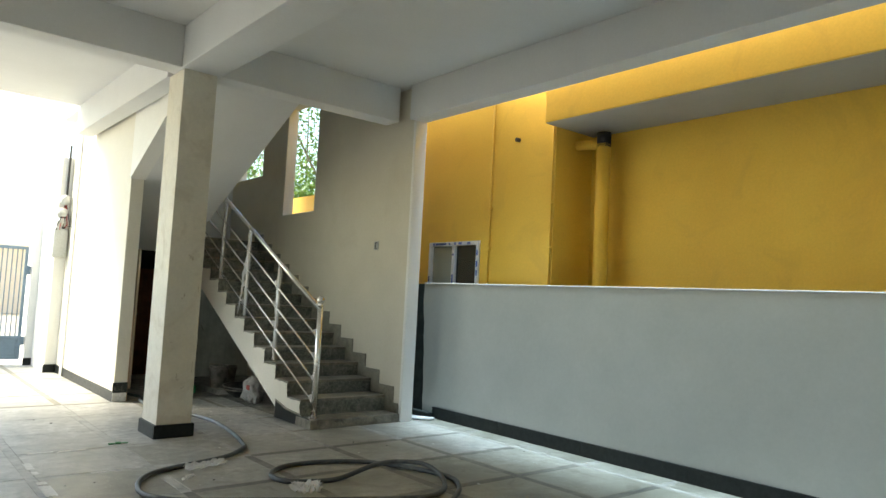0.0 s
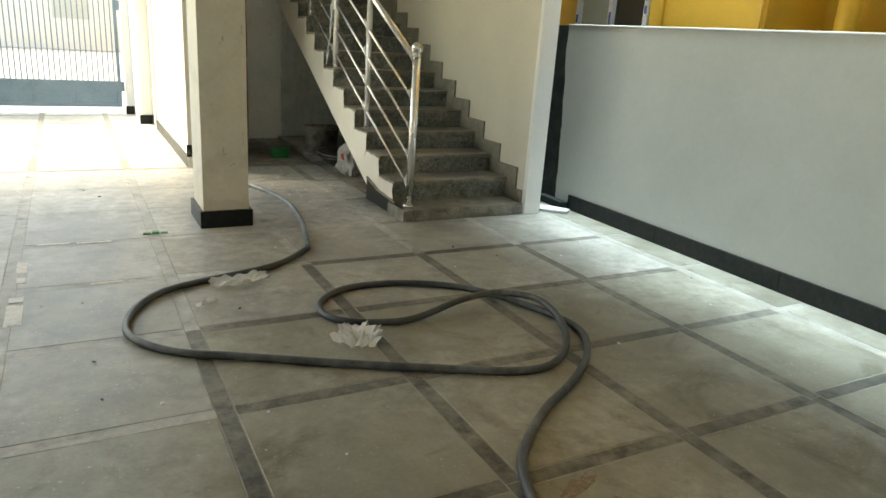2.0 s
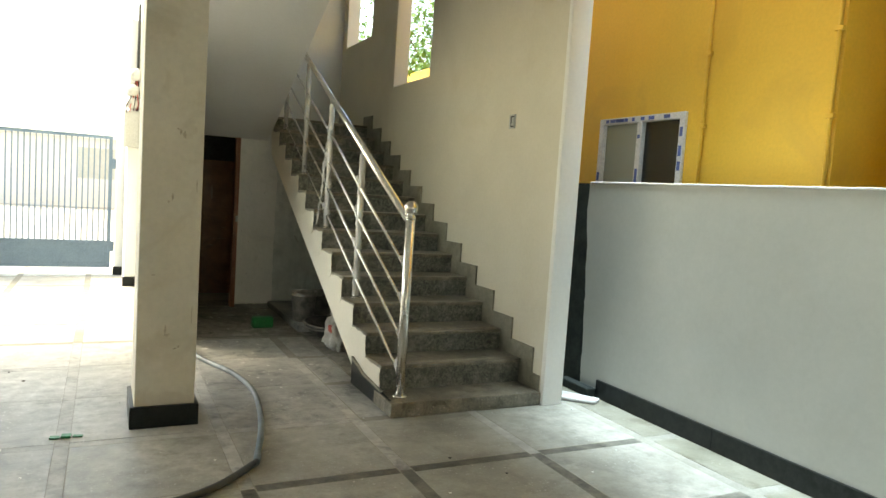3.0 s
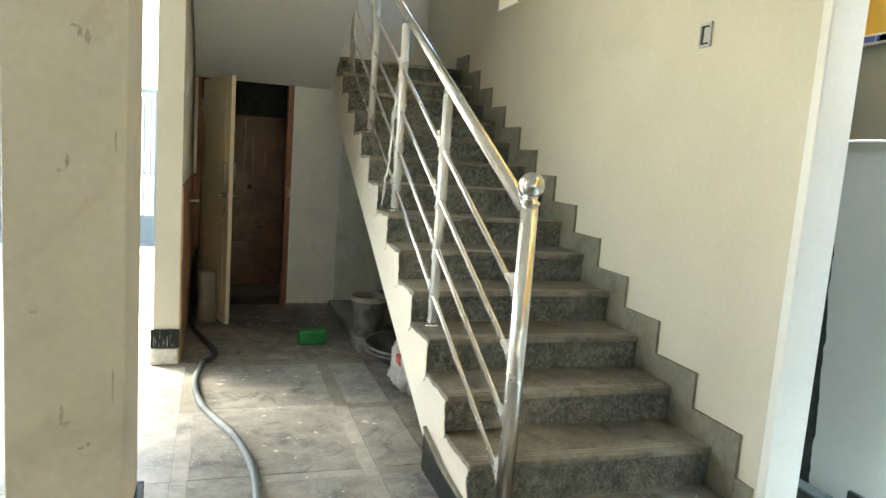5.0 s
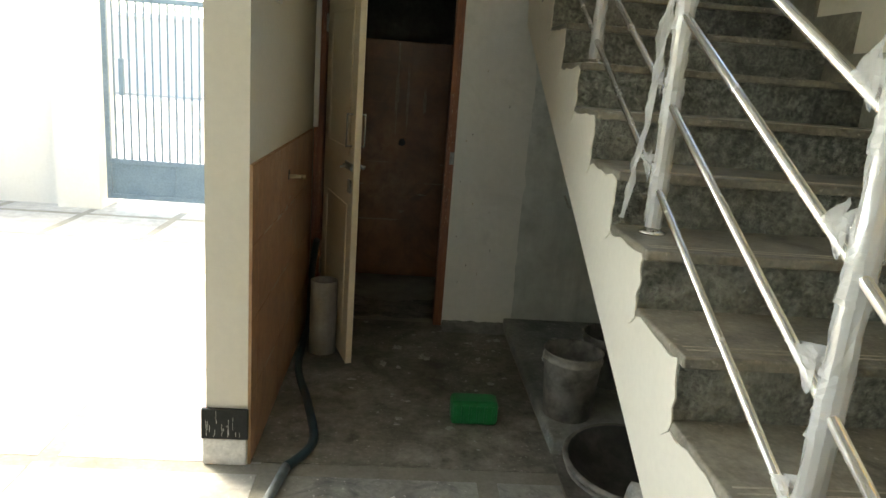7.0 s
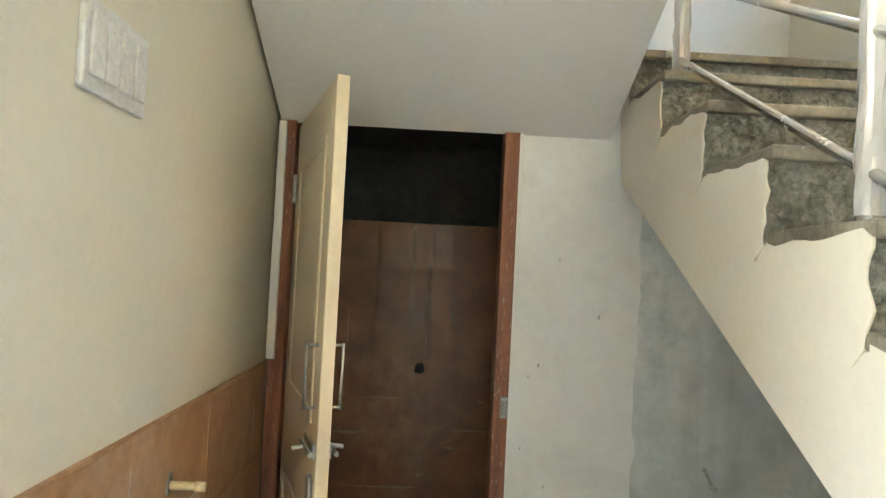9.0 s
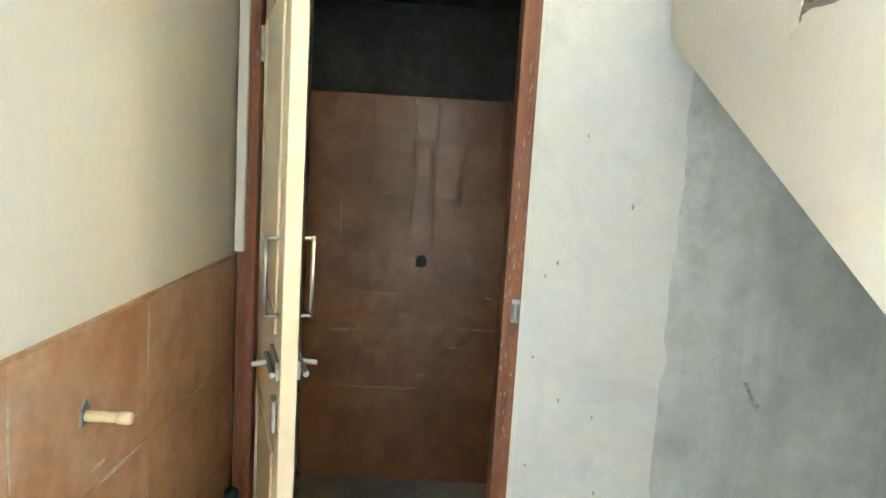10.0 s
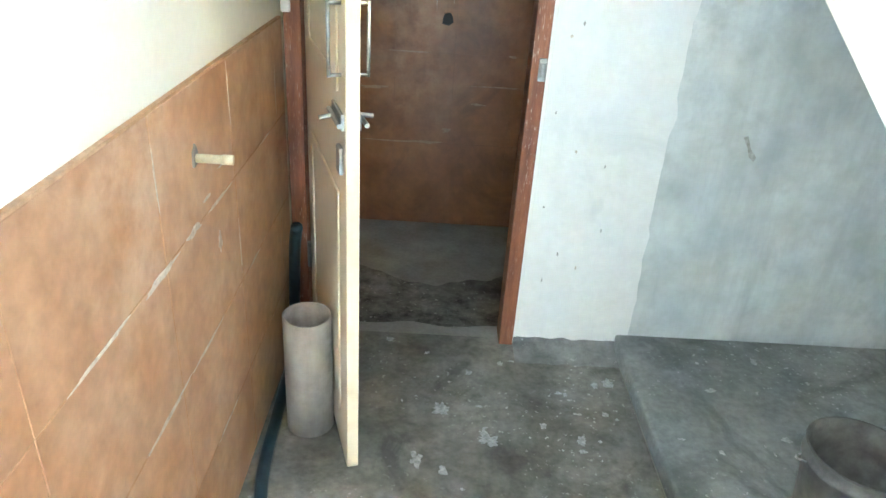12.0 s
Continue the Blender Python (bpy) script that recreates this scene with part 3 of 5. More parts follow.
for k in range(1, NSTEP + 1):
    y, z = nose(k)
    sp("riser", boxes((STR_X - 0.001, WALL_X - 0.003, y + 0.022, y + 0.036, z - RISE if k > 1 else 0.098, z - 0.03)), M_RISER, "rough dressed granite")
    end = y + GOING + 0.03 if k < NSTEP else 12.36
    sp("tread", boxes((STR_X - 0.003 - 0.001 * rng.random(), WALL_X - 0.003, y, end, z - 0.03, z), bev=0.006), M_GRANITE)
    for gy in (0.045, 0.068):
        sp("nosing_groove", boxes((STR_X + 0.02, WALL_X - 0.03, y + gy, y + gy + 0.005, z - 0.003, z + 0.0015)), M_GROOVE, "thin dusty anti-slip line")
    bm = bmesh.new()
    lo = z - RISE if k > 1 else 0.10
    bm_prism(bm, [(y - 0.16, lo + 0.001), (y + 0.012, lo + 0.001), (y + 0.012, z + 0.001), (y + GOING - 0.161, z + 0.001), (y + GOING - 0.161, z + 0.125), (y - 0.16, z + 0.125)], WALL_X - 0.016, WALL_X - 0.001)
    sp("wall_skirting", bm, M_STAIRSKIRT)
for k in range(1, NSTEP):
    y, z = nose(k)
    bm = bmesh.new()
    left = [(y + 0.020 + 0.024 * noise.noise(Vector((k * 3.7, q * 4.0, 2))), z - RISE - 0.03 + (RISE + 0.0) * q) for q in np.linspace(0.0, 1.0, 12)]
    under = [(y + 0.03 + (GOING - 0.02) * q, z - 0.022 + 0.016 * noise.noise(Vector((q * 4.0, k * 5.3, 7)))) for q in np.linspace(0.02, 1.0, 10)]
    bm_prism(bm, left + under + [(y + GOING + 0.01, z - 0.06), (y + 0.06, z - RISE - 0.06)], STR_X - 0.0055, STR_X - 0.0012)
    sp("paint_lap", bm, M_CREAM, "ragged lap of white paint")
sp("wall_skirting", boxes((WALL_X - 0.016, WALL_X - 0.001, 6.86, Y1 - 0.161, 0.101, 0.22), bev=0.003), M_STAIRSKIRT)
bm = bmesh.new()
bm_prism(bm, [(6.86, 0.0), (7.72, 0.0), (7.72, 0.20), (7.45, 0.135), (6.86, 0.098)], STR_X - 0.02, STR_X - 0.001)
sp("side_skirting", bm, M_SKIRT, "black granite skirting")
bm = bmesh.new()
bm_prism(bm, [(7.06, 0.1125), (7.45, 0.137), (7.72, 0.202), (7.72, 0.218), (7.45, 0.152), (7.06, 0.126)], STR_X - 0.026, STR_X - 0.0065)
sp("skirting_cap", bm, M_STAIRSKIRT, "unpolished tan granite edge")

# upper flight seen from below, and its side
pts = [(DOOR_Y, soffit(DOOR_Y)), (7.36, soffit(7.36)), (7.36, soffit(7.36) + 0.35), (DOOR_Y, soffit(DOOR_Y) + 0.35)]
bm = bmesh.new()
bm_prism(bm, pts, 2.645, STR_X - 0.04)
tagged(obj("upper_flight", bm, M_CEIL), "smooth white underside of the returning stair flight", "staircase", kind="structure")
bm = bmesh.new()
bm_prism(bm, [(PY - 0.002, soffit(PY)), (7.36, soffit(7.36)), (7.36, 4.19), (PY - 0.002, 4.19)], 2.455, 2.644)
tagged(obj("upper_flight_side", bm, M_WHITE), "white side wall of the upper flight", "wall", kind="structure")
# landing underside coloured near black to keep the toilet dim
tagged(obj("landing", boxes((2.645, STR_X - 0.001, DOOR_Y + 0.001, 12.369, 2.205, 2.30)), M_SHADECEMENT), "cement underside of the stair landing, darkened for shade", "landing", kind="structure")

# ---- stair railing ----
RX, RY0, SL = 3.955, 6.985, 0.515
rail = tagged(empty("stair_railing", (RX, RY0, 0.10)), "polished stainless steel stair railing with plastic-wrapped joints", "railing")


def rp(name, bm, mat, label="", smooth=True):
    bmesh.ops.translate(bm, vec=(-RX, -RY0, -0.10), verts=bm.verts[:])
    return part(name, bm, mat, rail, label, smooth)


def railz(y):
    return 1.335 + SL * (y - RY0)


END, BAREND = 11.05, 10.98
rp("newel_post", tube((RX, RY0, 0.10), (RX, RY0, 1.385), 0.034, 20), M_FILMSTEEL)
bm = bmesh.new()
bm_lathe(bm, [(0.034, 0), (0.039, 0.003), (0.039, 0.011), (0.030, 0.017), (0.027, 0.026), (0.034, 0.032)], 20, Matrix.Translation((RX, RY0, 1.37)))
rp("collar", bm, M_STEEL)
bm = bmesh.new()
bmesh.ops.create_uvsphere(bm, u_segments=24, v_segments=16, radius=0.050, matrix=Matrix.Translation((RX, RY0, 1.442)))
rp("ball_finial", bm, M_STEEL, "polished steel ball")
bm = bmesh.new()
bm_lathe(bm, [(0.055, 0), (0.055, 0.006), (0.036, 0.014)], 20, Matrix.Translation((RX, RY0, 0.10)))
rp("foot_collar", bm, M_STEEL)
rp("handrail", tube((RX, RY0 + 0.02, railz(RY0 + 0.02)), (RX, END, railz(END)), 0.028, 18), M_FILMSTEEL)
POSTS = (8.06, 9.02, 9.94, 10.90)
for y in POSTS:
    z = nose(int((y - Y1) / GOING) + 1)[1]
    bm = bmesh.new()
    bm_lathe(bm, [(0.042, 0), (0.042, 0.005), (0.027, 0.012)], 18, Matrix.Translation((RX, y, z)))
    rp("foot_collar", bm, M_STEEL)
    rp("baluster", tube((RX, y, z), (RX, y, railz(y) - 0.02), 0.024, 14), M_FILMSTEEL if y < 9.5 else M_STEEL)
for d in (0.33, 0.585, 0.84, 1.09):
    rp("rail_bar", tube((RX - 0.005, RY0, railz(RY0) - d), (RX - 0.005, BAREND, railz(BAREND) - d), 0.012, 10), M_FILMSTEEL)
    bm = bmesh.new()
    bmesh.ops.create_uvsphere(bm, u_segments=14, v_segments=10, radius=0.018, matrix=Matrix.Translation((RX - 0.005, BAREND, railz(BAREND) - d)))
    rp("bar_knob", bm, M_STEEL, "small rounded end knob")
rw = random.Random(8)
# torn film stretched between each bar and its post, just above the joint
for y in (RY0, 8.06, 9.02):
    for d in (0.33, 0.585, 0.84, 1.09):
        z = railz(y) - d
        up, out = rw.uniform(0.07, 0.14), rw.uniform(0.06, 0.12)
        if y + out > BAREND:
            continue
        bm = bmesh.new()
        for side in (-0.016, 0.014):
            rows = []
            for i in range(9):
                q = i / 8
                a = Vector((RX + side * 1.6, y + 0.028, z + 0.02 + up * q))
                b = Vector((RX - 0.005 + side, y + 0.03 + out * (0.25 + 0.75 * q), z + SL * (0.03 + out * (0.25 + 0.75 * q)) + 0.004))
                rows.append([bm.verts.new(a.lerp(b, u / 5) + Vector((0.007 * noise.noise(Vector((i * 1.9, u * 0.8, y + d))), 0, -0.018 * math.sin(math.pi * u / 5) * (1 - q)))) for u in range(6)])
            for u, v in zip(rows, rows[1:]):
                for q in range(5):
                    bm.faces.new((u[q], u[q + 1], v[q + 1], v[q]))
        rp("plastic_wrap", bm, M_WRAP, "torn clear plastic film", False)
        bm = bmesh.new()
        rings = []
        for i in range(12):
            q = -0.06 + 0.012 * i
            rr = 0.029 + 0.004 * noise.noise(Vector((i * 1.3, y, d)))
            rings.append([bm.verts.new((RX + rr * math.cos(a) * (1 + 0.25 * noise.noise(Vector((i, a, d)))), y + rr * math.sin(a), z + q)) for a in np.linspace(0, 2 * math.pi, 12, endpoint=False)])
        for u, v in zip(rings, rings[1:]):
            for q in range(12):
                bm.faces.new((u[q], u[(q + 1) % 12], v[(q + 1) % 12], v[q]))
        rp("joint_wrap", bm, M_WRAP, "crumpled clear film round the joint", False)

for y in POSTS:
    bm = bmesh.new()
    z0, z1 = nose(int((y - Y1) / GOING) + 1)[1] + 0.02, railz(y) - 0.05
    rings = []
    for i in range(34):
        z = z0 + (z1 - z0) * i / 33
        rings.append([bm.verts.new((RX + (0.0265 + 0.005 * noise.noise(Vector((i * 0.9, a * 1.7, y)))) * math.cos(a), y + (0.0265 + 0.005 * noise.noise(Vector((i * 0.9, a * 1.7, y)))) * math.sin(a), z)) for a in np.linspace(0, 2 * math.pi, 12, endpoint=False)])
    for u, v in zip(rings, rings[1:]):
        for q in range(12):
            bm.faces.new((u[q], u[(q + 1) % 12], v[(q + 1) % 12], v[q]))
    rp("plastic_sleeve", bm, M_WRAP, "crinkled clear plastic sleeve", False)
bm = bmesh.new()
rows = []
for i in range(20):
    s = i / 19
    c = Vector((RX - 0.02 - 0.05 * s, 9.03 + 0.08 * s + 0.015 * math.sin(7 * s), 1.98 - 0.80 * s))
    w = 0.040 + 0.035 * abs(math.sin(4.2 * s))
    rows.append([bm.verts.new(c + Vector((0.022 * noise.noise(Vector((i * 0.7, q * 1.6, 0))), (q / 6 - 0.5) * w, 0.01 * noise.noise(Vector((q, i, 4)))))) for q in range(7)])
for u, v in zip(rows, rows[1:]):
    for q in range(6):
        bm.faces.new((u[q], u[q + 1], v[q + 1], v[q]))
rp("hanging_film", bm, M_WRAP, "loose hanging strip of clear film", False)

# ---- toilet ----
# bare cement above the tiles, room shade painted into its colour
tw = tagged(obj("wall_toilet_back", boxes((2.64, 3.80, 12.33, 12.372, 0.0, 2.2)), M_SHADECEMENT), "toilet back wall, tan tiles under bare cement", "wall", kind="structure")

bm = bmesh.new()
bm_prism(bm, [(3.150, 1.036), (3.182, 1.030), (3.203, 1.045), (3.198, 1.070), (3.186, 1.088), (3.160, 1.082), (3.152, 1.062)], 12.312, 12.326, "y")
tagged(obj("pipe_hole", bm, M_DARK), "dark pipe hole in the toilet wall", "hole", kind="structure")
# door frame and leaf
df = tagged(empty("door_1", (FX0, DOOR_Y, 0)), "open cream door in a dark red wooden frame", "door", kind="structure")


def dp(name, bm, mat, label="", parent=None):
    if parent is None:
        bmesh.ops.translate(bm, vec=(-FX0, -DOOR_Y, 0), verts=bm.verts[:])
    return part(name, bm, mat, parent or df, label)


dp("frame_jamb", boxes((FX0 + 0.004, FX0 + 0.06, DOOR_Y - 0.012, DOOR_Y + 0.10, 0, 2.083), bev=0.003), M_WOODFRAME)
dp("frame_jamb", boxes((FX1 - 0.055, FX1 - 0.002, DOOR_Y - 0.012, DOOR_Y + 0.10, 0, 2.083), bev=0.003), M_WOODFRAME)
dp("plaster_strip", boxes((FX0 + 0.0005, FX0 + 0.03, DOOR_Y - 0.03, DOOR_Y - 0.0125, 1.22, 2.06), bev=0.004), M_WHITE, "rough white plaster edge")
dp("plaster_strip", boxes((FX1 - 0.003, FX1 + 0.012, DOOR_Y - 0.008, DOOR_Y + 0.0, 0.02, 2.07), bev=0.002), M_WHITE, "rough white plaster edge")
HX, HY = 2.715, 11.19
ang = math.atan2(2.934 - HX, HY - 10.50)
leaf = empty("leaf")
leaf.parent = df
leaf.matrix_basis = Matrix.Translation((HX - FX0, HY - DOOR_Y, 0.02)) @ Matrix.Rotation(ang, 4, "Z")
L, TH, HT = 0.735, 0.034, 2.02
# local: along -y from the hinge, thickness in x
part("leaf_slab", boxes((0, TH, -L, 0, 0, HT), bev=0.003), M_DOOR, leaf)
for s in (-1, 1):
    x = -0.006 if s < 0 else TH
    for (z0, z1) in ((0.14, 0.86), (1.12, 1.88)):
        for r in ((-L + 0.10, -L + 0.135, z0, z1), (-0.135, -0.10, z0, z1), (-L + 0.135, -0.135, z0, z0 + 0.035), (-L + 0.135, -0.135, z1 - 0.035, z1)):
            part("moulding", boxes((x, x + 0.006, *r), bev=0.002), M_DOOR, leaf)


def pull(x, s):
    bm = bmesh.new()
    y0 = -L + 0.055
    for a, b in (((x, y0, 1.17), (x + s * 0.03, y0, 1.17)), ((x + s * 0.03, y0, 1.165), (x + s * 0.03, y0, 1.335)), ((x + s * 0.03, y0, 1.33), (x, y0, 1.33))):
        bm_tube(bm, a, b, 0.0045, 10)
    return bm


part("pull_handle", pull(TH, 1), M_STEEL, leaf, "steel pull handle", True)
part("pull_handle", pull(0, -1), M_GALV, leaf, "dull painted pull handle", True)
for x, s in ((TH, 1), (0, -1)):
    bm = boxes((min(x, x + s * 0.008), max(x, x + s * 0.008), -L + 0.02, -L + 0.16, 1.045, 1.085), bev=0.002)
    bm_tube(bm, (x + s * 0.016, -L - 0.005, 1.065), (x + s * 0.016, -L + 0.15, 1.065), 0.006, 10)
    bm_tube(bm, (x + s * 0.016, -L + 0.09, 1.065), (x + s * 0.05, -L + 0.09, 1.06), 0.006, 10)
    part("bolt_latch", bm, M_GALV, leaf, "galvanised sliding bolt")
bm = boxes((-0.012, 0, -L + 0.03, -L + 0.075, 0.93, 1.0), bev=0.004)
part("hasp", bm, M_GALV, leaf, "galvanised hasp")
for z in (0.3, 1.75):
    part("hinge", boxes((-0.012, TH + 0.012, -0.008, 0.012, z, z + 0.1), bev=0.002), M_GALV, leaf)
bm = boxes((FX1 - 0.030, FX1 - 0.004, DOOR_Y - 0.019, DOOR_Y - 0.011, 1.05, 1.125), bev=0.003)
bm_tube(bm, (FX1 - 0.017, DOOR_Y - 0.024, 1.065), (FX1 - 0.017, DOOR_Y - 0.024, 1.11), 0.009, 10)
dp("latch_keeper", bm, M_GALV, "galvanised latch keeper")

# ---- yellow house over the wall ----
house = tagged(empty("yellow_house", (6.2, 5, 0)), "ochre yellow neighbouring house with window and drainpipes", "house")


def hp(name, bm, mat, label="", smooth=False):
    bmesh.ops.translate(bm, vec=(-6.2, -5, 0), verts=bm.verts[:])
    return part(name, bm, mat, house, label, smooth)


YW = (6.74, 7.80, 1.30, 2.34)
for r in ((6.2, 7.1, 5.47, YW[0], -0.03, 5.2), (6.2, 6.45, YW[0], YW[1], -0.03, YW[2]), (6.2, 6.45, YW[0], YW[1], YW[3], 5.2), (6.2, 6.45, YW[1], 9.4, -0.03, 5.2)):
    hp("wall", boxes(r), M_YELLOW)
hp("recessed_wall", boxes((6.9, 7.1, -9, 5.469, -0.03, 5.2)), M_YELLOW)
hp("wall_hole", tube((6.15, 6.10, 3.62), (6.205, 6.10, 3.62), 0.028, 12), M_DARK, "small dark hole", True)
hp("roof", boxes((6.18, 13.0, -9, 9.5, 5.2, 5.35)), M_YELLOW)
hp("far_wall", boxes((6.45, 13, 9.2, 9.4, -0.03, 5.2)), M_YELLOW)
hp("balcony_slab", boxes((5.98, 6.9, -9, 5.47, 3.70, 4.55), bev=0.01), M_YELLOW, "projecting yellow balcony with pale underside")
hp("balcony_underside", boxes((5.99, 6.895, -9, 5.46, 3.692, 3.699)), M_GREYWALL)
hp("drainpipe", tube((6.62, 5.08, -0.03), (6.62, 5.08, 3.5), 0.085, 18), M_YELLOW, "yellow painted drainpipe", True)
bm = tube((6.62, 5.08, 3.5), (6.60, 5.46, 3.53), 0.06, 18)
hp("drainpipe_branch", bm, M_YELLOW, "yellow painted branch pipe", True)
hp("pipe_socket", tube((6.62, 5.08, 3.46), (6.62, 5.08, 3.64), 0.085, 18), M_DARK, "dark pipe hole under the balcony", True)
for y in (6.565, 5.50):
    hp("conduit", tube((6.18, y, 0.0), (6.18, y, 4.9), 0.013, 10), M_YELLOW, "thin yellow painted conduit", True)
    for z in (2.2, 2.75):
        hp("conduit_clip", boxes((6.165, 6.2, y - 0.03, y + 0.03, z, z + 0.03), bev=0.004), M_YELLOW)
hw = empty("window")
hw.parent = house
f = 0.055
for nm, r in (("frame_side", (YW[0], YW[0] + f, YW[2], YW[3])), ("frame_side", (YW[1] - f, YW[1], YW[2], YW[3])), ("frame_top", (YW[0] + f, YW[1] - f, YW[3] - f, YW[3])),
              ("frame_bottom", (YW[0] + f, YW[1] - f, YW[2], YW[2] + f)), ("mullion", (7.23, 7.29, YW[2] + f, YW[3] - f))):
    bm = boxes((6.17, 6.25, *r), bev=0.004)
    bmesh.ops.translate(bm, vec=(-6.2, -5, 0), verts=bm.verts[:])
    part(nm, bm, M_UPVC, hw, "white frame with printed protective film")
for y0, y1 in ((YW[0] + f, 7.23), (7.29, YW[1] - f)):
    bm = boxes((6.215, 6.222, y0, y1, YW[2] + f, YW[3] - f))
    bmesh.ops.translate(bm, vec=(-6.2, -5, 0), verts=bm.verts[:])
    part("pane", bm, M_PALEGLASS if y0 > 7.2 else M_GLASS, hw)
rf = random.Random(5)
for i in range(26):
    s = rf.random()
    if s < 0.4:
        y = rf.uniform(YW[0] + 0.03, YW[1] - 0.1)
        r = (y, y + rf.uniform(0.03, 0.09), YW[3] - 0.042, YW[3] - 0.012)
    else:
        y = rf.choice((YW[0] + 0.012, YW[1] - 0.043, 7.245))
        z = rf.uniform(YW[2] + 0.3, YW[3] - 0.15)
        r = (y, y + 0.03, z, z + rf.uniform(0.03, 0.09))
    bm = boxes((6.1665, 6.171, *r))
    bmesh.ops.translate(bm, vec=(-6.2, -5, 0), verts=bm.verts[:])
    part("film_print", bm, M_FILM, hw)
tagged(obj("yellow_boundary_wall", boxes((6.2, 6.4, 9.42, 40, -0.03, 3.35)), M_YELLOW), "ochre yellow boundary wall", "wall", kind="structure")

# ---- gate ----
GY = 14.2
gate = tagged(empty("metal_gate", (0.2, GY, 0.1)), "blue-grey steel gate with upright bars and solid lower panel", "gate")


def gp(name, bm, mat=M_GATE, label=""):
    bmesh.ops.translate(bm, vec=(-0.2, -GY, -0.1), verts=bm.verts[:])
    return part(name, bm, mat, gate, label)


gp("frame_side", boxes((0.2, 0.25, GY - 0.025, GY + 0.025, 0.1, 2.09), bev=0.004))
gp("frame_side", boxes((2.08, 2.13, GY - 0.025, GY + 0.025, 0.1, 2.09), bev=0.004))
gp("frame_top", boxes((0.25, 2.08, GY - 0.025, GY + 0.025, 2.04, 2.09), bev=0.004))
gp("frame_middle", boxes((0.25, 2.08, GY - 0.025, GY + 0.025, 0.46, 0.51), bev=0.004))
gp("frame_bottom", boxes((0.25, 2.08, GY - 0.025, GY + 0.025, 0.1, 0.15), bev=0.004))
for i in range(3):
    gp("lower_panel", boxes((0.26 + i * 0.607, 0.26 + i * 0.607 + 0.608, GY - 0.012, GY + 0.004, 0.15, 0.46), bev=0.002))
for i in range(24):
    x = 0.30 + i * 0.0755
    gp("bar", boxes((x - 0.009, x + 0.009, GY - 0.009, GY + 0.009, 0.51, 2.04)))
for x in (0.255, 0.864, 1.471, 2.055):
    gp("panel_rib", boxes((x, x + 0.02, GY - 0.022, GY - 0.012, 0.15, 0.46), bev=0.002))
for z in (0.35, 1.6):
    gp("hinge_bracket", boxes((2.13, 2.18, GY - 0.03, GY + 0.03, z, z + 0.15), bev=0.004))
gp("bolt", boxes((0.36, 0.41, GY - 0.05, GY - 0.01, 1.15, 1.5), bev=0.006), M_GATE, "upright sliding bolt")
tagged(obj("gate_pillar", boxes((2.19, 2.30, GY - 0.12, GY + 0.4, 0, 2.6)), M_WHITE), "white gate pillar", "pillar", kind="structure")
tagged(obj("gate_pillar", boxes((-0.25, 0.17, GY - 0.12, GY + 0.3, 0, 2.4)), M_WHITE), "white gate pillar", "pillar", kind="structure")
tagged(obj("wall_front", boxes((-5.0, -0.26, GY, GY + 0.2, 0, 2.2)), M_WHITE), "low white front boundary wall", "wall", kind="structure")
tagged(obj("baseboard", boxes((2.17, 2.31, GY - 0.14, GY - 0.121, 0.0, 0.13), bev=0.002), M_SKIRT), "black skirting on the gate pillar", "skirting", kind="structure")
fh = tagged(empty("pale_house", (0, 36, 0)), "low pale plastered house across the street", "house")
part("wall", boxes((-14, 12, 0, 8, -0.03, 2.9)), M_PALEHOUSE, fh)
part("roof", boxes((-14.3, 12.3, -0.3, 8.3, 2.9, 3.05)), M_PALEHOUSE, fh)
for x in (-9, -4, 1, 6):
    part("window", boxes((x, x + 1.4, -0.03, 0.02, 1.2, 2.5)), M_METALBOX, fh, "pale shuttered window")

# ---- meter box and wires ----
mb = tagged(empty("meter_box", (2.36, 12.94, 1.9)), "pale grey electric meter box with wires on the pilaster", "meter box")
part("box", boxes((-0.12, 0.09, -0.16, 0.0, 0.0, 0.48), bev=0.015), M_METALBOX, mb)
part("door_plate", boxes((-0.10, 0.07, -0.17, -0.16, 0.03, 0.45), bev=0.006), M_METALBOX, mb)
part("conduit", tube((0.04, -0.05, 0.48), (0.04, -0.05, 1.9), 0.018, 10), M_DARK, mb, "dark riser conduit", True)
for z, rr in ((0.50, 0.085), (0.66, 0.09), (0.88, 0.075)):
    bm = bmesh.new()
    bm_lathe(bm, [(0.02, 0), (rr * 0.8, 0.02), (rr, 0.08), (rr * 0.85, 0.14), (0.02, 0.17)], 18, Matrix.Translation((-0.02 + 0.03 * (z > 0.8), -0.12, z)))
    part("meter", bm, M_METALBOX, mb, "round pale electricity meter", True)
rw2 = random.Random(3)
for i in range(5):
    bm = bmesh.new()
    pts = [(-0.09 + 0.04 * i, -0.15 - 0.03 * rw2.random(), 0.44 + 0.02 * i), (-0.10 + 0.05 * i, -0.2, 0.50 + 0.05 * rw2.random()), (-0.05 + 0.03 * i, -0.19, 0.62 + 0.05 * rw2.random()), (0.03, -0.07, 0.95)]
    for u, v in zip(pts, pts[1:]):
        bm_tube(bm, u, v, 0.006, 6)
    part("wire", bm, M_RED if i % 2 else M_DARK, mb, "thin loose wire")

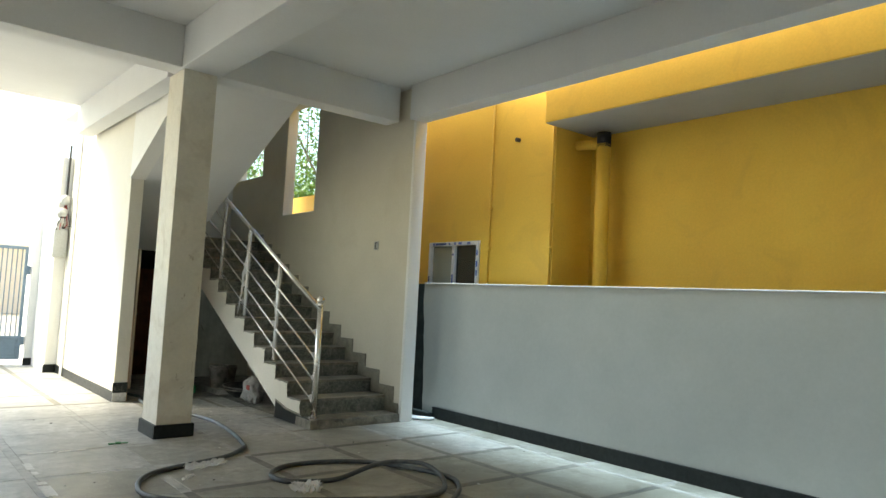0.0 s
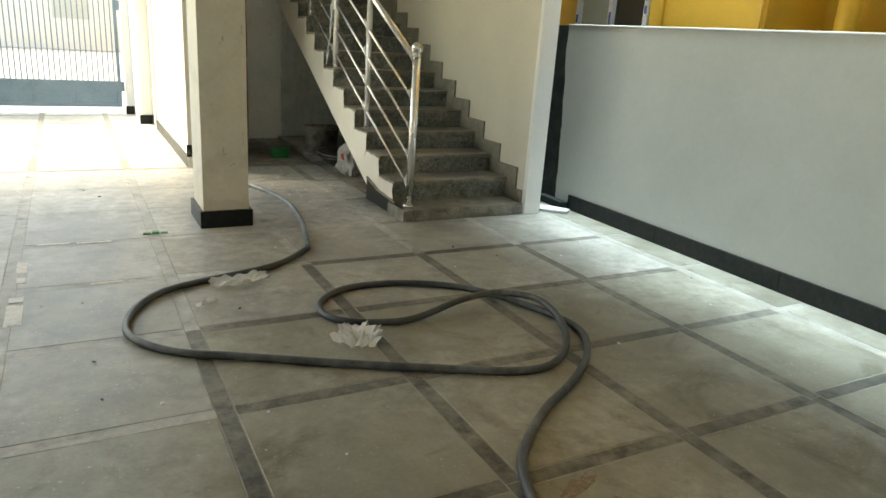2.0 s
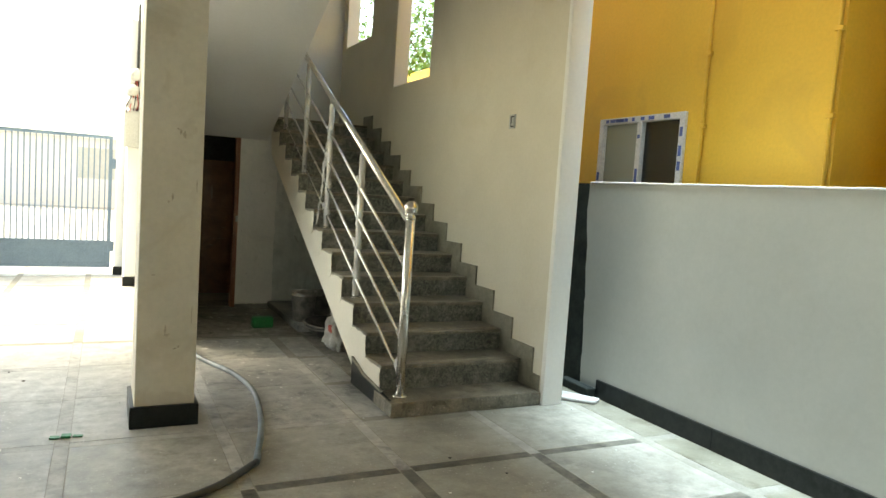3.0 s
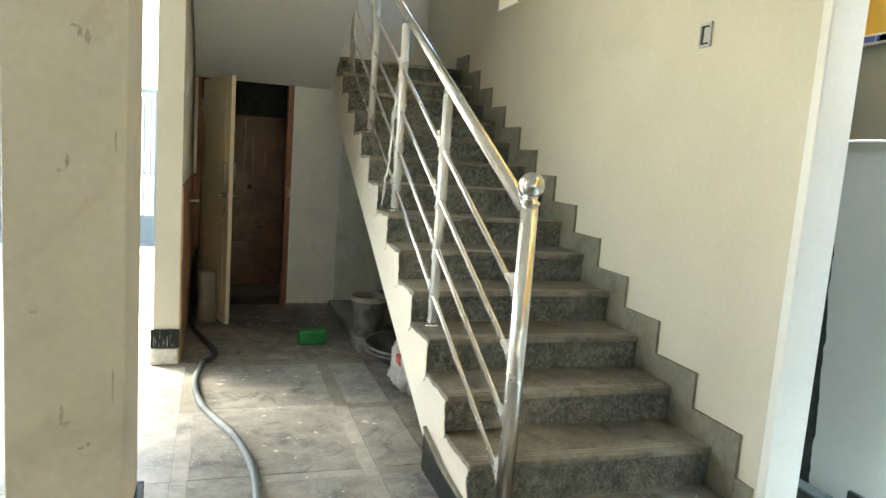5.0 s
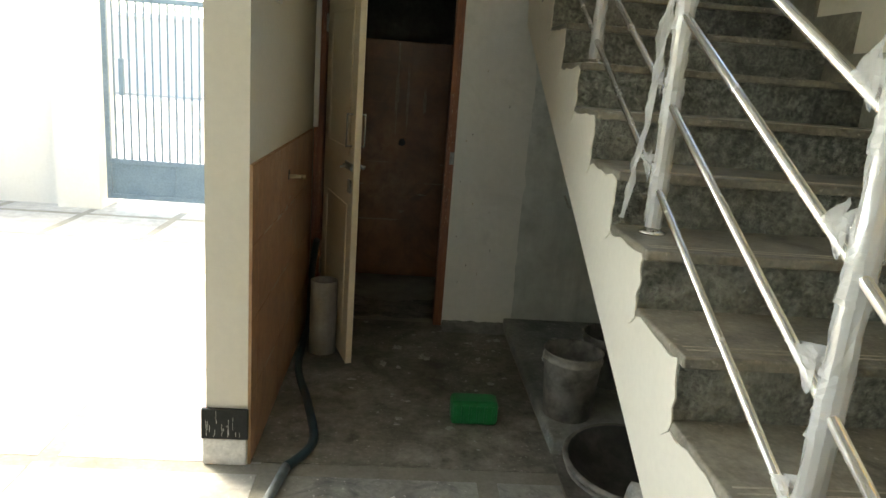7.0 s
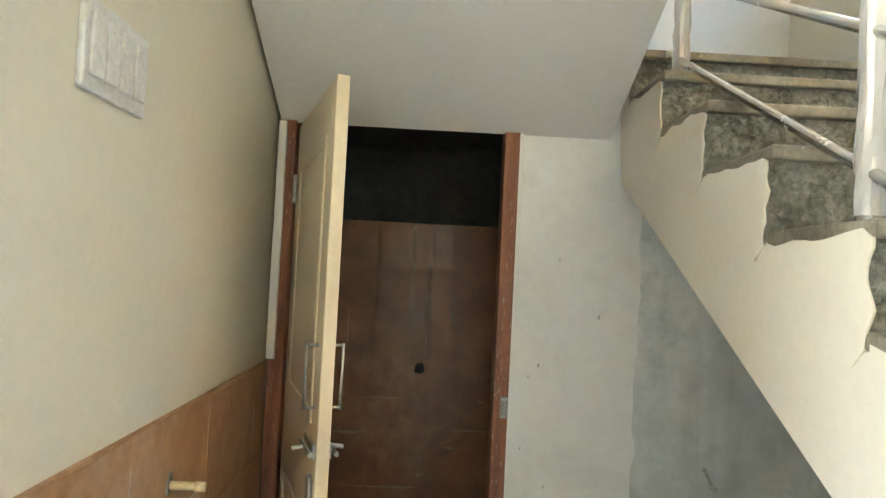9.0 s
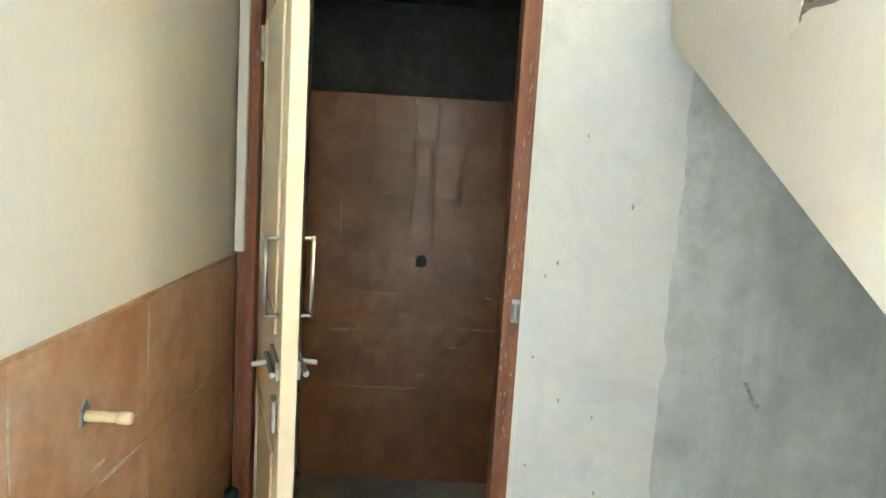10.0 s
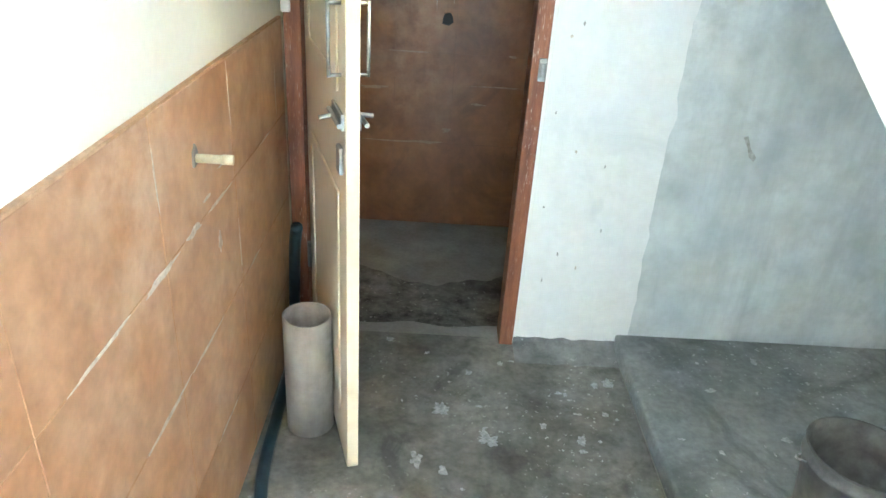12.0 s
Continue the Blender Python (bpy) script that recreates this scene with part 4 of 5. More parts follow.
# ---- trees behind the house ----
def tree(x, y, h, seed, spread):
    r = random.Random(seed)
    t = tagged(empty("tree", (x, y, -0.03)), "leafy green tree beyond the boundary wall", "tree", "trees beyond the wall")
    bm = bmesh.new()
    bm_tube(bm, (0, 0, 0), (0.1, 0.1, h * 0.55), 0.16, 12, 0.09)
    tips = []
    for i in range(9):
        a = i * 2.4
        b0 = Vector((0.05, 0.05, h * r.uniform(0.35, 0.55)))
        b1 = Vector((math.cos(a) * spread * r.uniform(0.4, 0.9), math.sin(a) * spread * r.uniform(0.4, 0.9), h * r.uniform(0.55, 0.95)))
        bm_tube(bm, b0, b1, 0.05, 8, 0.015)
        tips.append((b0, b1))
    part("trunk", bm, M_BARK, t)
    vs, fs = [], []
    for i in range(5200):
        b0, b1 = r.choice(tips)
        c = b0.lerp(b1, r.uniform(0.35, 1.15)) + Vector((r.gauss(0, 0.38), r.gauss(0, 0.38), r.gauss(0, 0.33)))
        d = Vector((r.gauss(0, 1), r.gauss(0, 1), r.gauss(0, 0.6))).normalized()
        s = d.cross(Vector((r.gauss(0, 1), r.gauss(0, 1), r.gauss(0, 1)))).normalized()
        ln, wd = r.uniform(0.06, 0.13), r.uniform(0.025, 0.05)
        k = len(vs)
        vs += [c, c + d * ln * 0.5 + s * wd, c + d * ln, c + d * ln * 0.5 - s * wd]
        fs.append((k, k + 1, k + 2, k + 3))
    me = bpy.data.meshes.new("crown")
    me.from_pydata(vs, [], fs)
    me.materials.append(M_LEAF)
    o = new("crown", me)
    o.parent = t


tree(8.3, 13.6, 6.5, 1, 2.2)
tree(8.8, 17.5, 7.0, 2, 2.6)
tree(11.5, 21.5, 8.0, 3, 3.0)

# ---- loose things ----
def bucket(name, x, y, z0, r, h, mat, label):
    t = tagged(empty(name, (x, y, z0)), label, "bucket", "buckets under the stairs")
    bm = bmesh.new()
    bm_lathe(bm, [(r * 0.80, 0.0), (r * 0.82, 0.004), (r * 0.97, h - 0.05), (r * 1.03, h - 0.045), (r * 1.03, h - 0.035), (r * 0.985, h - 0.03), (r, h - 0.006), (r * 1.03, h), (r * 0.97, h), (r * 0.93, h - 0.03), (r * 0.77, 0.012)], 32)
    part("shell", bm, mat, t, "", True)
    bm = bmesh.new()
    pts = [(r * 1.04 * math.cos(a), r * 1.04 * math.sin(a), h - 0.04 - 0.10 * math.sin(a)) for a in np.linspace(0.0, math.pi, 14)]
    for a, b in zip(pts, pts[1:]):
        bm_tube(bm, a, b, 0.003, 6)
    part("wire_handle", bm, M_GALV, t, "thin wire handle", True)
    return t


bucket("bucket", 4.02, 9.92, 0.075, 0.135, 0.32, M_BUCKET, "cement-stained grey paint bucket on the platform")
bucket("bucket", 4.32, 10.31, 0.075, 0.14, 0.265, M_BUCKET, "cement-stained grey paint bucket beside another")
for i, (x, y, z, tilt) in enumerate(((4.17, 9.37, 0.0032, 0), (4.15, 9.36, 0.052, 3))):
    t = tagged(empty("mortar_pan", (x, y, z)), "black rubber mortar pan lying stacked under the stairs", "pan", "stacked mortar pans")
    t.rotation_euler = (radians(tilt), 0, 0)
    bm = bmesh.new()
    bm_lathe(bm, [(0.12, 0), (0.20, 0.05), (0.255, 0.10), (0.27, 0.105), (0.27, 0.115), (0.25, 0.112), (0.19, 0.06), (0.11, 0.012)], 32)
    part("pan", bm, M_BLACKRUB, t, "", True)
    bm = bmesh.new()
    bm_lathe(bm, [(0.262, 0.108), (0.276, 0.104), (0.279, 0.112), (0.272, 0.120), (0.258, 0.118)], 32)
    bmesh.ops.delete(bm, geom=[f for f in bm.faces if len(f.verts) > 4], context="FACES")
    part("rim", bm, M_BUCKET, t, "pale cement-caked rim", True)
sack = tagged(empty("cement_sack", (4.085, 8.87, 0.003)), "crumpled white cement sack with red print", "sack")
bm = bmesh.new()
bmesh.ops.create_icosphere(bm, subdivisions=4, radius=0.5)
for v in bm.verts:
    n = noise.noise(v.co * 5.0) * 0.20 + noise.noise(v.co * 11.0) * 0.10
    v.co = v.co * (1 + n * 2)
    v.co.x *= 0.22
    v.co.y *= 0.40
    v.co.z = (max(v.co.z, -0.30) + 0.30) * 0.40
part("bag", bm, M_SACK, sack, "", True)
bm = boxes((-0.10, -0.06, -0.08, 0.02, 0.17, 0.23), bev=0.01)
part("print_patch", bm, M_RED, sack, "red printed patch")

gt = tagged(empty("plastic_basket", (3.585, 9.95, 0.003)), "bright green plastic basket lying on the floor", "basket")
bm = boxes((-0.11, 0.11, -0.06, 0.06, 0.0, 0.115), bev=0.02)
part("shell", bm, M_GREEN, gt)
for i in range(6):
    part("rib", boxes((-0.1 + i * 0.036, -0.088 + i * 0.036, -0.065, -0.058, 0.012, 0.10), bev=0.002), M_GREEN, gt)

pp = tagged(empty("pvc_pipe", (2.79, 10.70, 0.003)), "dusty grey plastic pipe offcut standing upright", "pipe")
bm = bmesh.new()
bm_lathe(bm, [(0.066, 0), (0.075, 0), (0.075, 0.42), (0.066, 0.42), (0.066, 0.02)], 32)
part("tube", bm, M_PVC, pp, "", True)

hz = 0.021
HOSE = [(2.62, 2.70), (2.66, 3.03), (2.78, 3.42), (3.07, 3.71), (3.41, 3.92), (3.68, 4.15), (3.83, 4.45), (3.72, 4.88), (3.50, 5.22), (3.14, 5.41), (2.78, 5.41), (2.56, 5.20), (2.60, 4.96),
        (2.95, 4.84), (3.35, 4.92), (3.64, 4.95), (3.80, 4.73), (3.70, 4.36), (3.33, 4.08), (2.76, 4.30), (2.04, 4.68), (1.68, 4.90), (1.54, 5.23), (1.77, 5.69), (2.48, 5.96), (2.82, 6.28), (2.97, 6.9), (3.05, 7.6),
        (2.98, 8.15), (2.81, 8.62), (2.75, 9.05), (2.79, 9.46), (2.87, 9.66), (2.80, 10.02), (2.70, 10.40), (2.675, 10.80)]
pts = [(x, y, hz) for x, y in HOSE]
for i in (14, 15, 16):
    pts[i] = (pts[i][0], pts[i][1], hz + 0.045)
hose = tagged(empty("hose", (pts[0][0], pts[0][1], 0)), "long dusty grey hose snaking over the floor into the passage", "hose")
cutp = [i for i, p in enumerate(HOSE) if p[1] > 6.2 and p[0] > 2.7 and i > 8][0]
for nm, pp, mt, lb in (("hose_run", pts[:cutp + 1], M_HOSE, "dark grey rubber"), ("hose_run", pts[cutp:-4], M_PALEHOSE, "pale dusty grey rubber"), ("hose_run", pts[-5:] + [(2.672, 11.02, 0.06), (2.668, 11.10, 0.28), (2.69, 11.03, 0.48), (2.71, 10.98, 0.58)], M_BLUEHOSE, "dark blue rubber")):
    run = curve_mesh(nm, pp, 0.020, mt)
    run.parent = hose
    run["label"] = lb
    run.location = (-pts[0][0], -pts[0][1], 0)

# blue plastic sheet with a folded edge
tp = tagged(empty("plastic_sheet", (3.1, 2.2, 0.0)), "bright blue plastic sheet with a thick folded edge", "plastic sheet")
EDGE = [(-0.75, 0.42), (-0.38, 0.58), (0.0, 0.50), (0.33, 0.22), (0.72, -0.16)]
bm = bmesh.new()
bm_prism(bm, [(x * 0.98, y - 0.03) for x, y in EDGE] + [(0.5, -0.8), (-0.7, -0.6)], 0.001, 0.012, "z")
part("sheet", bm, M_DARKCEMENT, tp, "dusty dark inner face of the sheet")
for (x0, y0), (x1, y1) in zip(EDGE, EDGE[1:]):
    bm = bmesh.new()
    rows = []
    for i in range(15):
        s = i / 14
        c = Vector((x0 + (x1 - x0) * s, y0 + (y1 - y0) * s, 0))
        d = Vector((y0 - y1, x1 - x0, 0)).normalized()
        row = []
        for q in range(8):
            u = q / 7
            hgt = 0.013 + 0.042 * math.sin(math.pi * u) * (0.75 + 0.6 * noise.noise(Vector((c.x * 9, c.y * 9, u * 2))))
            row.append(bm.verts.new(c + d * ((u - 0.5) * 0.12 + 0.012 * noise.noise(Vector((c.x * 14, c.y * 14, u * 3)))) + Vector((0, 0, hgt if 0 < q < 7 else 0.002))))
        rows.append(row)
    for u, v in zip(rows, rows[1:]):
        for q in range(7):
            bm.faces.new((u[q], u[q + 1], v[q + 1], v[q]))
        bm.faces.new((u[0], v[0], v[7], u[7]))
    bm.faces.new(rows[0][::-1])
    bm.faces.new(rows[-1])
    bmesh.ops.recalc_face_normals(bm, faces=bm.faces[:])
    part("folded_edge", bm, M_BLUE, tp, "crumpled bright blue plastic fold", True)


def crumple(x, y, lx, ly, h, seed, rz, label="crumpled clear plastic wrapper on the floor"):
    r = random.Random(seed)
    bm = bmesh.new()
    bmesh.ops.create_grid(bm, x_segments=14, y_segments=10, size=0.5)
    for v in bm.verts:
        p = v.co.copy()
        n = noise.noise(p * 6 + Vector((seed, 0, 0))) + 0.6 * noise.noise(p * 15 + Vector((0, seed, 0)))
        v.co = Vector((p.x * lx + 0.05 * lx * n, p.y * ly * (1 + 0.5 * n), 0.004 + max(0.0, (n + 0.55)) * h))
    o = tagged(obj("plastic_wrapper", bm, M_LITTER, False), label, "wrapper", "plastic litter on the floor")
    o.matrix_world = pose(x, y, 0.002, 0, 0, rz)


crumple(2.22, 5.73, 0.36, 0.12, 0.05, 3, 10)
crumple(2.62, 4.72, 0.24, 0.22, 0.06, 7, 60)
crumple(1.98, 5.45, 0.14, 0.05, 0.03, 11, 40)
rs = random.Random(12)
for i in range(46):
    x, y = rs.uniform(0.2, 5.3), rs.uniform(2.2, 8.6)
    s = rs.uniform(0.004, 0.012)
    bm = bmesh.new()
    bmesh.ops.create_icosphere(bm, subdivisions=1, radius=s)
    for v in bm.verts:
        v.co = Vector((v.co.x * rs.uniform(0.6, 1.5), v.co.y * rs.uniform(0.6, 1.4), (v.co.z + s) * 0.45))
    o = tagged(obj("debris", bm, rs.choice((M_WHITE, M_DARK, M_CEMENT))), "small crumb of plaster on the floor", "debris", "crumbs on the floor")
    o.location = (x, y, 0.001)

rp2 = random.Random(31)
BIG = ((3.218, 10.797, 0.022), (3.377, 10.656, 0.03), (3.142, 10.551, 0.026), (3.687, 10.678, 0.014), (3.681, 10.626, 0.01), (3.789, 10.812, 0.012), (3.835, 10.987, 0.02), (3.563, 10.737, 0.01), (3.013, 11.203, 0.016), (3.161, 11.122, 0.012), (3.486, 11.096, 0.008), (3.665, 10.909, 0.01), (3.321, 11.011, 0.012))
for i in range(110 + len(BIG)):
    x, y = (rp2.uniform(2.95, 3.85), rp2.uniform(9.6, 11.15)) if i < 50 else (rp2.uniform(2.8, 3.8), rp2.uniform(7.6, 9.4)) if i < 90 else (rp2.uniform(3.95, 4.6), rp2.uniform(10.0, 11.1)) if i < 110 else BIG[i - 110][:2]
    bm = bmesh.new()
    n, rad = 14, rp2.choice((0.003, 0.004, 0.005, 0.006, 0.008, 0.011, 0.015))
    if i >= 110:
        n, rad = 30, BIG[i - 110][2]
    sx, sy = rp2.uniform(0.6, 1.5), rp2.uniform(0.6, 1.3)
    pts = []
    for k in range(n):
        a = 2 * math.pi * k / n
        q = rad * (1 + 0.9 * noise.noise(Vector((math.cos(a) * 1.3 + i * 3.1, math.sin(a) * 1.3, 0))) + 0.6 * noise.noise(Vector((math.cos(a) * 4.0 + i * 1.7, math.sin(a) * 4.0, 5))))
        pts.append((x + q * sx * math.cos(a), y + q * sy * math.sin(a)))
    z0 = 0.0755 if 90 <= i < 110 else 0.001 if 50 <= i < 90 else 0.0035
    bm_prism(bm, pts, z0, z0 + 0.0015, "z")
    tagged(obj("paint_splash", bm, M_SPLASHPALE if 50 <= i < 90 else M_SPLASH), "dried white paint splash on the floor", "paint splash", "paint splashes")

for x0, x1, y0, y1 in ((0.985, 1.065, 5.46, 5.76), (0.99, 1.06, 5.80, 5.88), (1.01, 1.06, 6.12, 6.22), (1.0, 1.06, 6.30, 6.52), (1.10, 1.30, 6.87, 6.90), (1.34, 1.56, 6.85, 6.885), (0.30, 0.62, 5.97, 6.0), (1.40, 1.58, 5.98, 6.0)):
    bm = bmesh.new()
    n = 14
    lo = [(x0 + (x1 - x0) * k / n, y0 + 0.18 * (y1 - y0) * noise.noise(Vector((k * 0.9, x0 * 9, y0)))) for k in range(n + 1)]
    hi = [(x1 - (x1 - x0) * k / n, y1 + 0.18 * (y1 - y0) * noise.noise(Vector((k * 0.9, y1 * 9, 3)))) for k in range(n + 1)]
    bm_prism(bm, lo + hi, 0.001, 0.0022, "z")
    tagged(obj("plaster_smear", bm, M_SPLASHPALE), "white dried plaster smeared along a floor joint", "plaster smear", "plaster smears on the floor")
scrap = bmesh.new()
for k, (u, w) in enumerate(((0.0, 0.03), (0.06, 0.035), (0.12, 0.02))):
    bm_prism(scrap, [(1.78 + u, 6.975), (1.83 + u, 6.965), (1.835 + u, 6.975 + w), (1.785 + u, 6.985 + w)], 0.002, 0.010 + 0.006 * (k % 2), "z")
tagged(obj("plastic_scrap", scrap, M_GREEN), "torn green and white plastic scrap on the floor", "plastic scrap")
M_RUST = material("rusty_stain", (0.19, 0.125, 0.08), (0.30, 0.23, 0.17), 30, 0.6, 0.1)
for i, (x, y, rx, ry, rz) in enumerate(((2.93, 3.27, 0.10, 0.03, 20), (3.02, 3.08, 0.05, 0.09, 25), (3.10, 2.95, 0.03, 0.11, 15))):
    bm = bmesh.new()
    pts = []
    for k in range(26):
        a = 2 * math.pi * k / 26
        q = 1 + 0.8 * noise.noise(Vector((math.cos(a) * 2.5 + i * 5, math.sin(a) * 2.5, 1)))
        pts.append((q * rx * math.cos(a), q * ry * math.sin(a)))
    bm_prism(bm, pts, 0.0, 0.0006, "z")
    o = tagged(obj("rust_stain", bm, M_RUST), "reddish brown rust stain on the floor", "stain", "rust stains")
    o.matrix_world = pose(x, y, 0.0015, 0, 0, rz)

# white pipe offcuts at the wall foot
for i in range(3):
    t = tagged(obj("pipe_offcut", tube((5.27 + 0.06 * i, 6.95 + 0.03 * i, 0.02), (5.50 + 0.03 * i, 6.72 + 0.02 * i, 0.02), 0.018, 12), M_UPVC, True), "short white plastic pipe offcut by the wall", "pipe offcut", "pipe offcuts")

# switch boxes
def box_plate(name, label, at, rz, w, h):
    t = tagged(empty(name, at), label, "switch box")
    t.rotation_euler = (0, 0, rz)
    fr = bmesh.new()
    for r in ((-w / 2, -w / 2 + 0.012, -h / 2, h / 2), (w / 2 - 0.012, w / 2, -h / 2, h / 2), (-w / 2 + 0.012, w / 2 - 0.012, -h / 2, -h / 2 + 0.012), (-w / 2 + 0.012, w / 2 - 0.012, h / 2 - 0.012, h / 2)):
        bm_box(fr, r[0], r[1], -0.012, 0.0, r[2], r[3])
    part("rim", fr, M_METALBOX, t)
    part("back", boxes((-w / 2 + 0.012, w / 2 - 0.012, -0.004, -0.001, -h / 2 + 0.012, h / 2 - 0.012)), M_DARK, t)
    part("insert", boxes((-w * 0.1, w * 0.3, -0.010, -0.0045, -h * 0.3, h * 0.3), bev=0.001), M_METALBOX, t)


box_plate("switch_box", "small open switch box set in the cream stair wall", (WALL_X, 7.53, 2.19), radians(-90), 0.085, 0.115)
wp = tagged(empty("wall_plate", (2.63, 9.94, 1.885)), "white plastic switch plate on the passage wall", "switch plate")
part("plate", boxes((0.0, 0.012, -0.12, 0.12, -0.075, 0.075), bev=0.004), M_UPVC, wp)
for i in range(4):
    part("cell", boxes((0.012, 0.019, -0.105 + i * 0.054, -0.06 + i * 0.054, -0.05, 0.05), bev=0.003), M_UPVC, wp)

tap = tagged(empty("pipe_stub", (2.652, 10.31, 1.052)), "cream plastic pipe stub sticking out of the tiles", "pipe stub")
part("stub", tube((-0.012, 0, 0), (0.062, 0, 0.0), 0.0095, 16), M_TAPE, tap, "", True)
part("thread_cap", tube((0.050, 0, 0), (0.072, 0, 0), 0.011, 12), M_TAPE, tap, "", True)
bm = bmesh.new()
bm_prism(bm, [(-0.030, -0.034), (0.016, -0.028), (0.024, 0.010), (0.012, 0.032), (0.002, 0.046), (-0.012, 0.030), (-0.026, 0.022)], -0.006, 0.0035, "x")
bmesh.ops.scale(bm, vec=(0.6, 0.55, 0.6), verts=bm.verts[:])
bmesh.ops.translate(bm, vec=(-0.007, 0, 0.004), verts=bm.verts[:])
part("wall_hole", bm, M_DARKCEMENT, tap, "ragged dark grey mortar patch")

# ---- wall and floor pieces ----
def piece_mesh(name, sx, sy, sz, bev_w, mat):
    bm = boxes((-sx / 2, sx / 2, -sy / 2, sy / 2, -sz / 2, sz / 2))
    bevel(bm, bev_w, 1)
    me = bpy.data.meshes.new(name)
    bm.to_mesh(me)
    bm.free()
    me.materials.append(mat)
    return me


rt = random.Random(21)
TH_ = 0.30
tile_me = piece_mesh("wall_tile", 0.010, 0.4775, TH_ - 0.003, 0.0012, M_BROWN)
part("grout", boxes((WX1, WX1 + 0.0112, PY + 0.002, DOOR_Y - 0.03, 0.0, 1.209)), M_GROUT, pw)


def wall_tile(parent, me, at, rz=0.0):
    o = new("wall_tile", me)
    o.parent = parent
    o.location = at
    o.rotation_euler = (0, 0, rz)


for r in range(5):
    z0, z1 = 1.205 - (r + 1) * TH_, 1.205 - r * TH_
    zz0 = max(z0, 0.003)
    if z1 - zz0 < 0.01:
        continue
    cuts = [PY + 0.002, 9.62, 10.10, 10.58, 11.06, DOOR_Y - 0.03]
    for y, y1 in zip(cuts, cuts[1:]):
        if abs(y1 - y - 0.48) < 0.001 and z0 >= 0:
            wall_tile(pw, tile_me, (WX1 + 0.007 + rt.uniform(0, 0.0008), (y + y1) / 2, (z0 + z1) / 2))
        else:
            wall_tile(pw, piece_mesh("wall_tile", 0.010, y1 - y - 0.0025, z1 - zz0 - 0.003, 0.0012, M_BROWN), (WX1 + 0.007, (y + y1) / 2, (zz0 + z1) / 2))


def smear(parent, u, v, lu, lv, face, axis, mat, seed, proud):
    """Thin ragged film of mortar left on tiles; (u, v) along the wall and up."""
    pts = []
    for k in range(22):
        a = 2 * math.pi * k / 22
        q = 1 + 0.9 * noise.noise(Vector((math.cos(a) * 1.7 + seed * 3.7, math.sin(a) * 1.7, seed)))
        pts.append((u + lu * q * math.cos(a), v + lv * q * math.sin(a)))
    bm = bmesh.new()
    bm_prism(bm, pts, face, face + proud, axis)
    part("mortar_smear", bm, mat, parent, "whitish dried mortar smear")


FACE = WX1 + 0.0128
for i, (y, z, ly, lz) in enumerate(((10.27, 0.905, 0.05, 0.008), (10.07, 0.900, 0.07, 0.007), (9.83, 0.904, 0.10, 0.004), (10.45, 0.903, 0.09, 0.004), (10.28, 0.604, 0.11, 0.004), (10.70, 0.604, 0.06, 0.004),
                                    (10.02, 0.606, 0.12, 0.005), (10.578, 0.72, 0.004, 0.07), (10.10, 1.08, 0.003, 0.05), (10.578, 1.12, 0.003, 0.06),
                                    (10.50, 0.975, 0.05, 0.003), (10.36, 0.94, 0.03, 0.004), (9.9, 0.305, 0.12, 0.005), (10.36, 0.304, 0.09, 0.004), (11.06, 1.0, 0.003, 0.05), (10.9, 0.904, 0.06, 0.003), (10.42, 0.80, 0.012, 0.02))):
    smear(pw, y, z, ly, lz, FACE, "x", M_SMEAR, i, 0.0006)
def mark(parent, origin, u, v, lu, lv, face, axis, mat, seed, label):
    """Thin ragged mark on a flat face; (u, v) along the face and up, from the parent's origin."""
    pts = []
    for k in range(16):
        a = 2 * math.pi * k / 16
        q = 1 + 0.9 * noise.noise(Vector((math.cos(a) * 1.9 + seed * 2.3, math.sin(a) * 1.9, seed)))
        pts.append((u - origin[0] + lu * q * math.cos(a), v + lv * q * math.sin(a)))
    bm = bmesh.new()
    bm_prism(bm, pts, face - origin[1] - 0.0008, face - origin[1] + 0.0002, axis)
    return part("smudge" if parent is col else "chip", bm, mat, parent, label)


for i, (x, z, lx, lz) in enumerate(((2.425, 1.84, 0.010, 0.006), (2.44, 1.825, 0.007, 0.016), (2.462, 1.808, 0.008, 0.020), (2.405, 1.43, 0.006, 0.022), (2.385, 1.40, 0.008, 0.006), (2.388, 0.61, 0.006, 0.030),
                                    (2.40, 0.575, 0.016, 0.008), (2.445, 0.49, 0.010, 0.006), (2.468, 0.50, 0.006, 0.008), (2.54, 0.70, 0.003, 0.05), (2.543, 1.5, 0.003, 0.03), (2.31, 0.95, 0.012, 0.005))):
    mark(col, (2.4, 7.2), x, z, lx, lz, 7.055, "y", M_SMUDGE, i + 3, "brownish smudge")
wd = bpy.data.objects["wall_door"]
rc = random.Random(77)
for i, (x, z) in enumerate(((3.565, 1.198), (3.60, 1.24), (3.548, 0.947), (3.636, 0.813), (3.744, 0.766), (3.625, 0.415), (3.70, 0.36), (3.58, 0.30), (3.81, 1.42), (3.66, 1.62), (3.77, 0.52), (3.55, 0.60))):
    mark(wd, (0, 0), x, z, rc.uniform(0.002, 0.005), rc.uniform(0.003, 0.009), DOOR_Y - 0.0062, "y", M_STAINWALL if i % 3 else M_SMUDGE, i + 21, "small chip in the paint")
# toilet tiles use the shade-darkened copy of the tan tile
back_me = piece_mesh("wall_tile", 0.010, 0.2870, 0.4485, 0.001, M_SHADETILE)
part("grout", boxes((2.645, 3.795, 12.3185, 12.3305, 0.0, 1.80)), M_SHADEGROUT, tw)
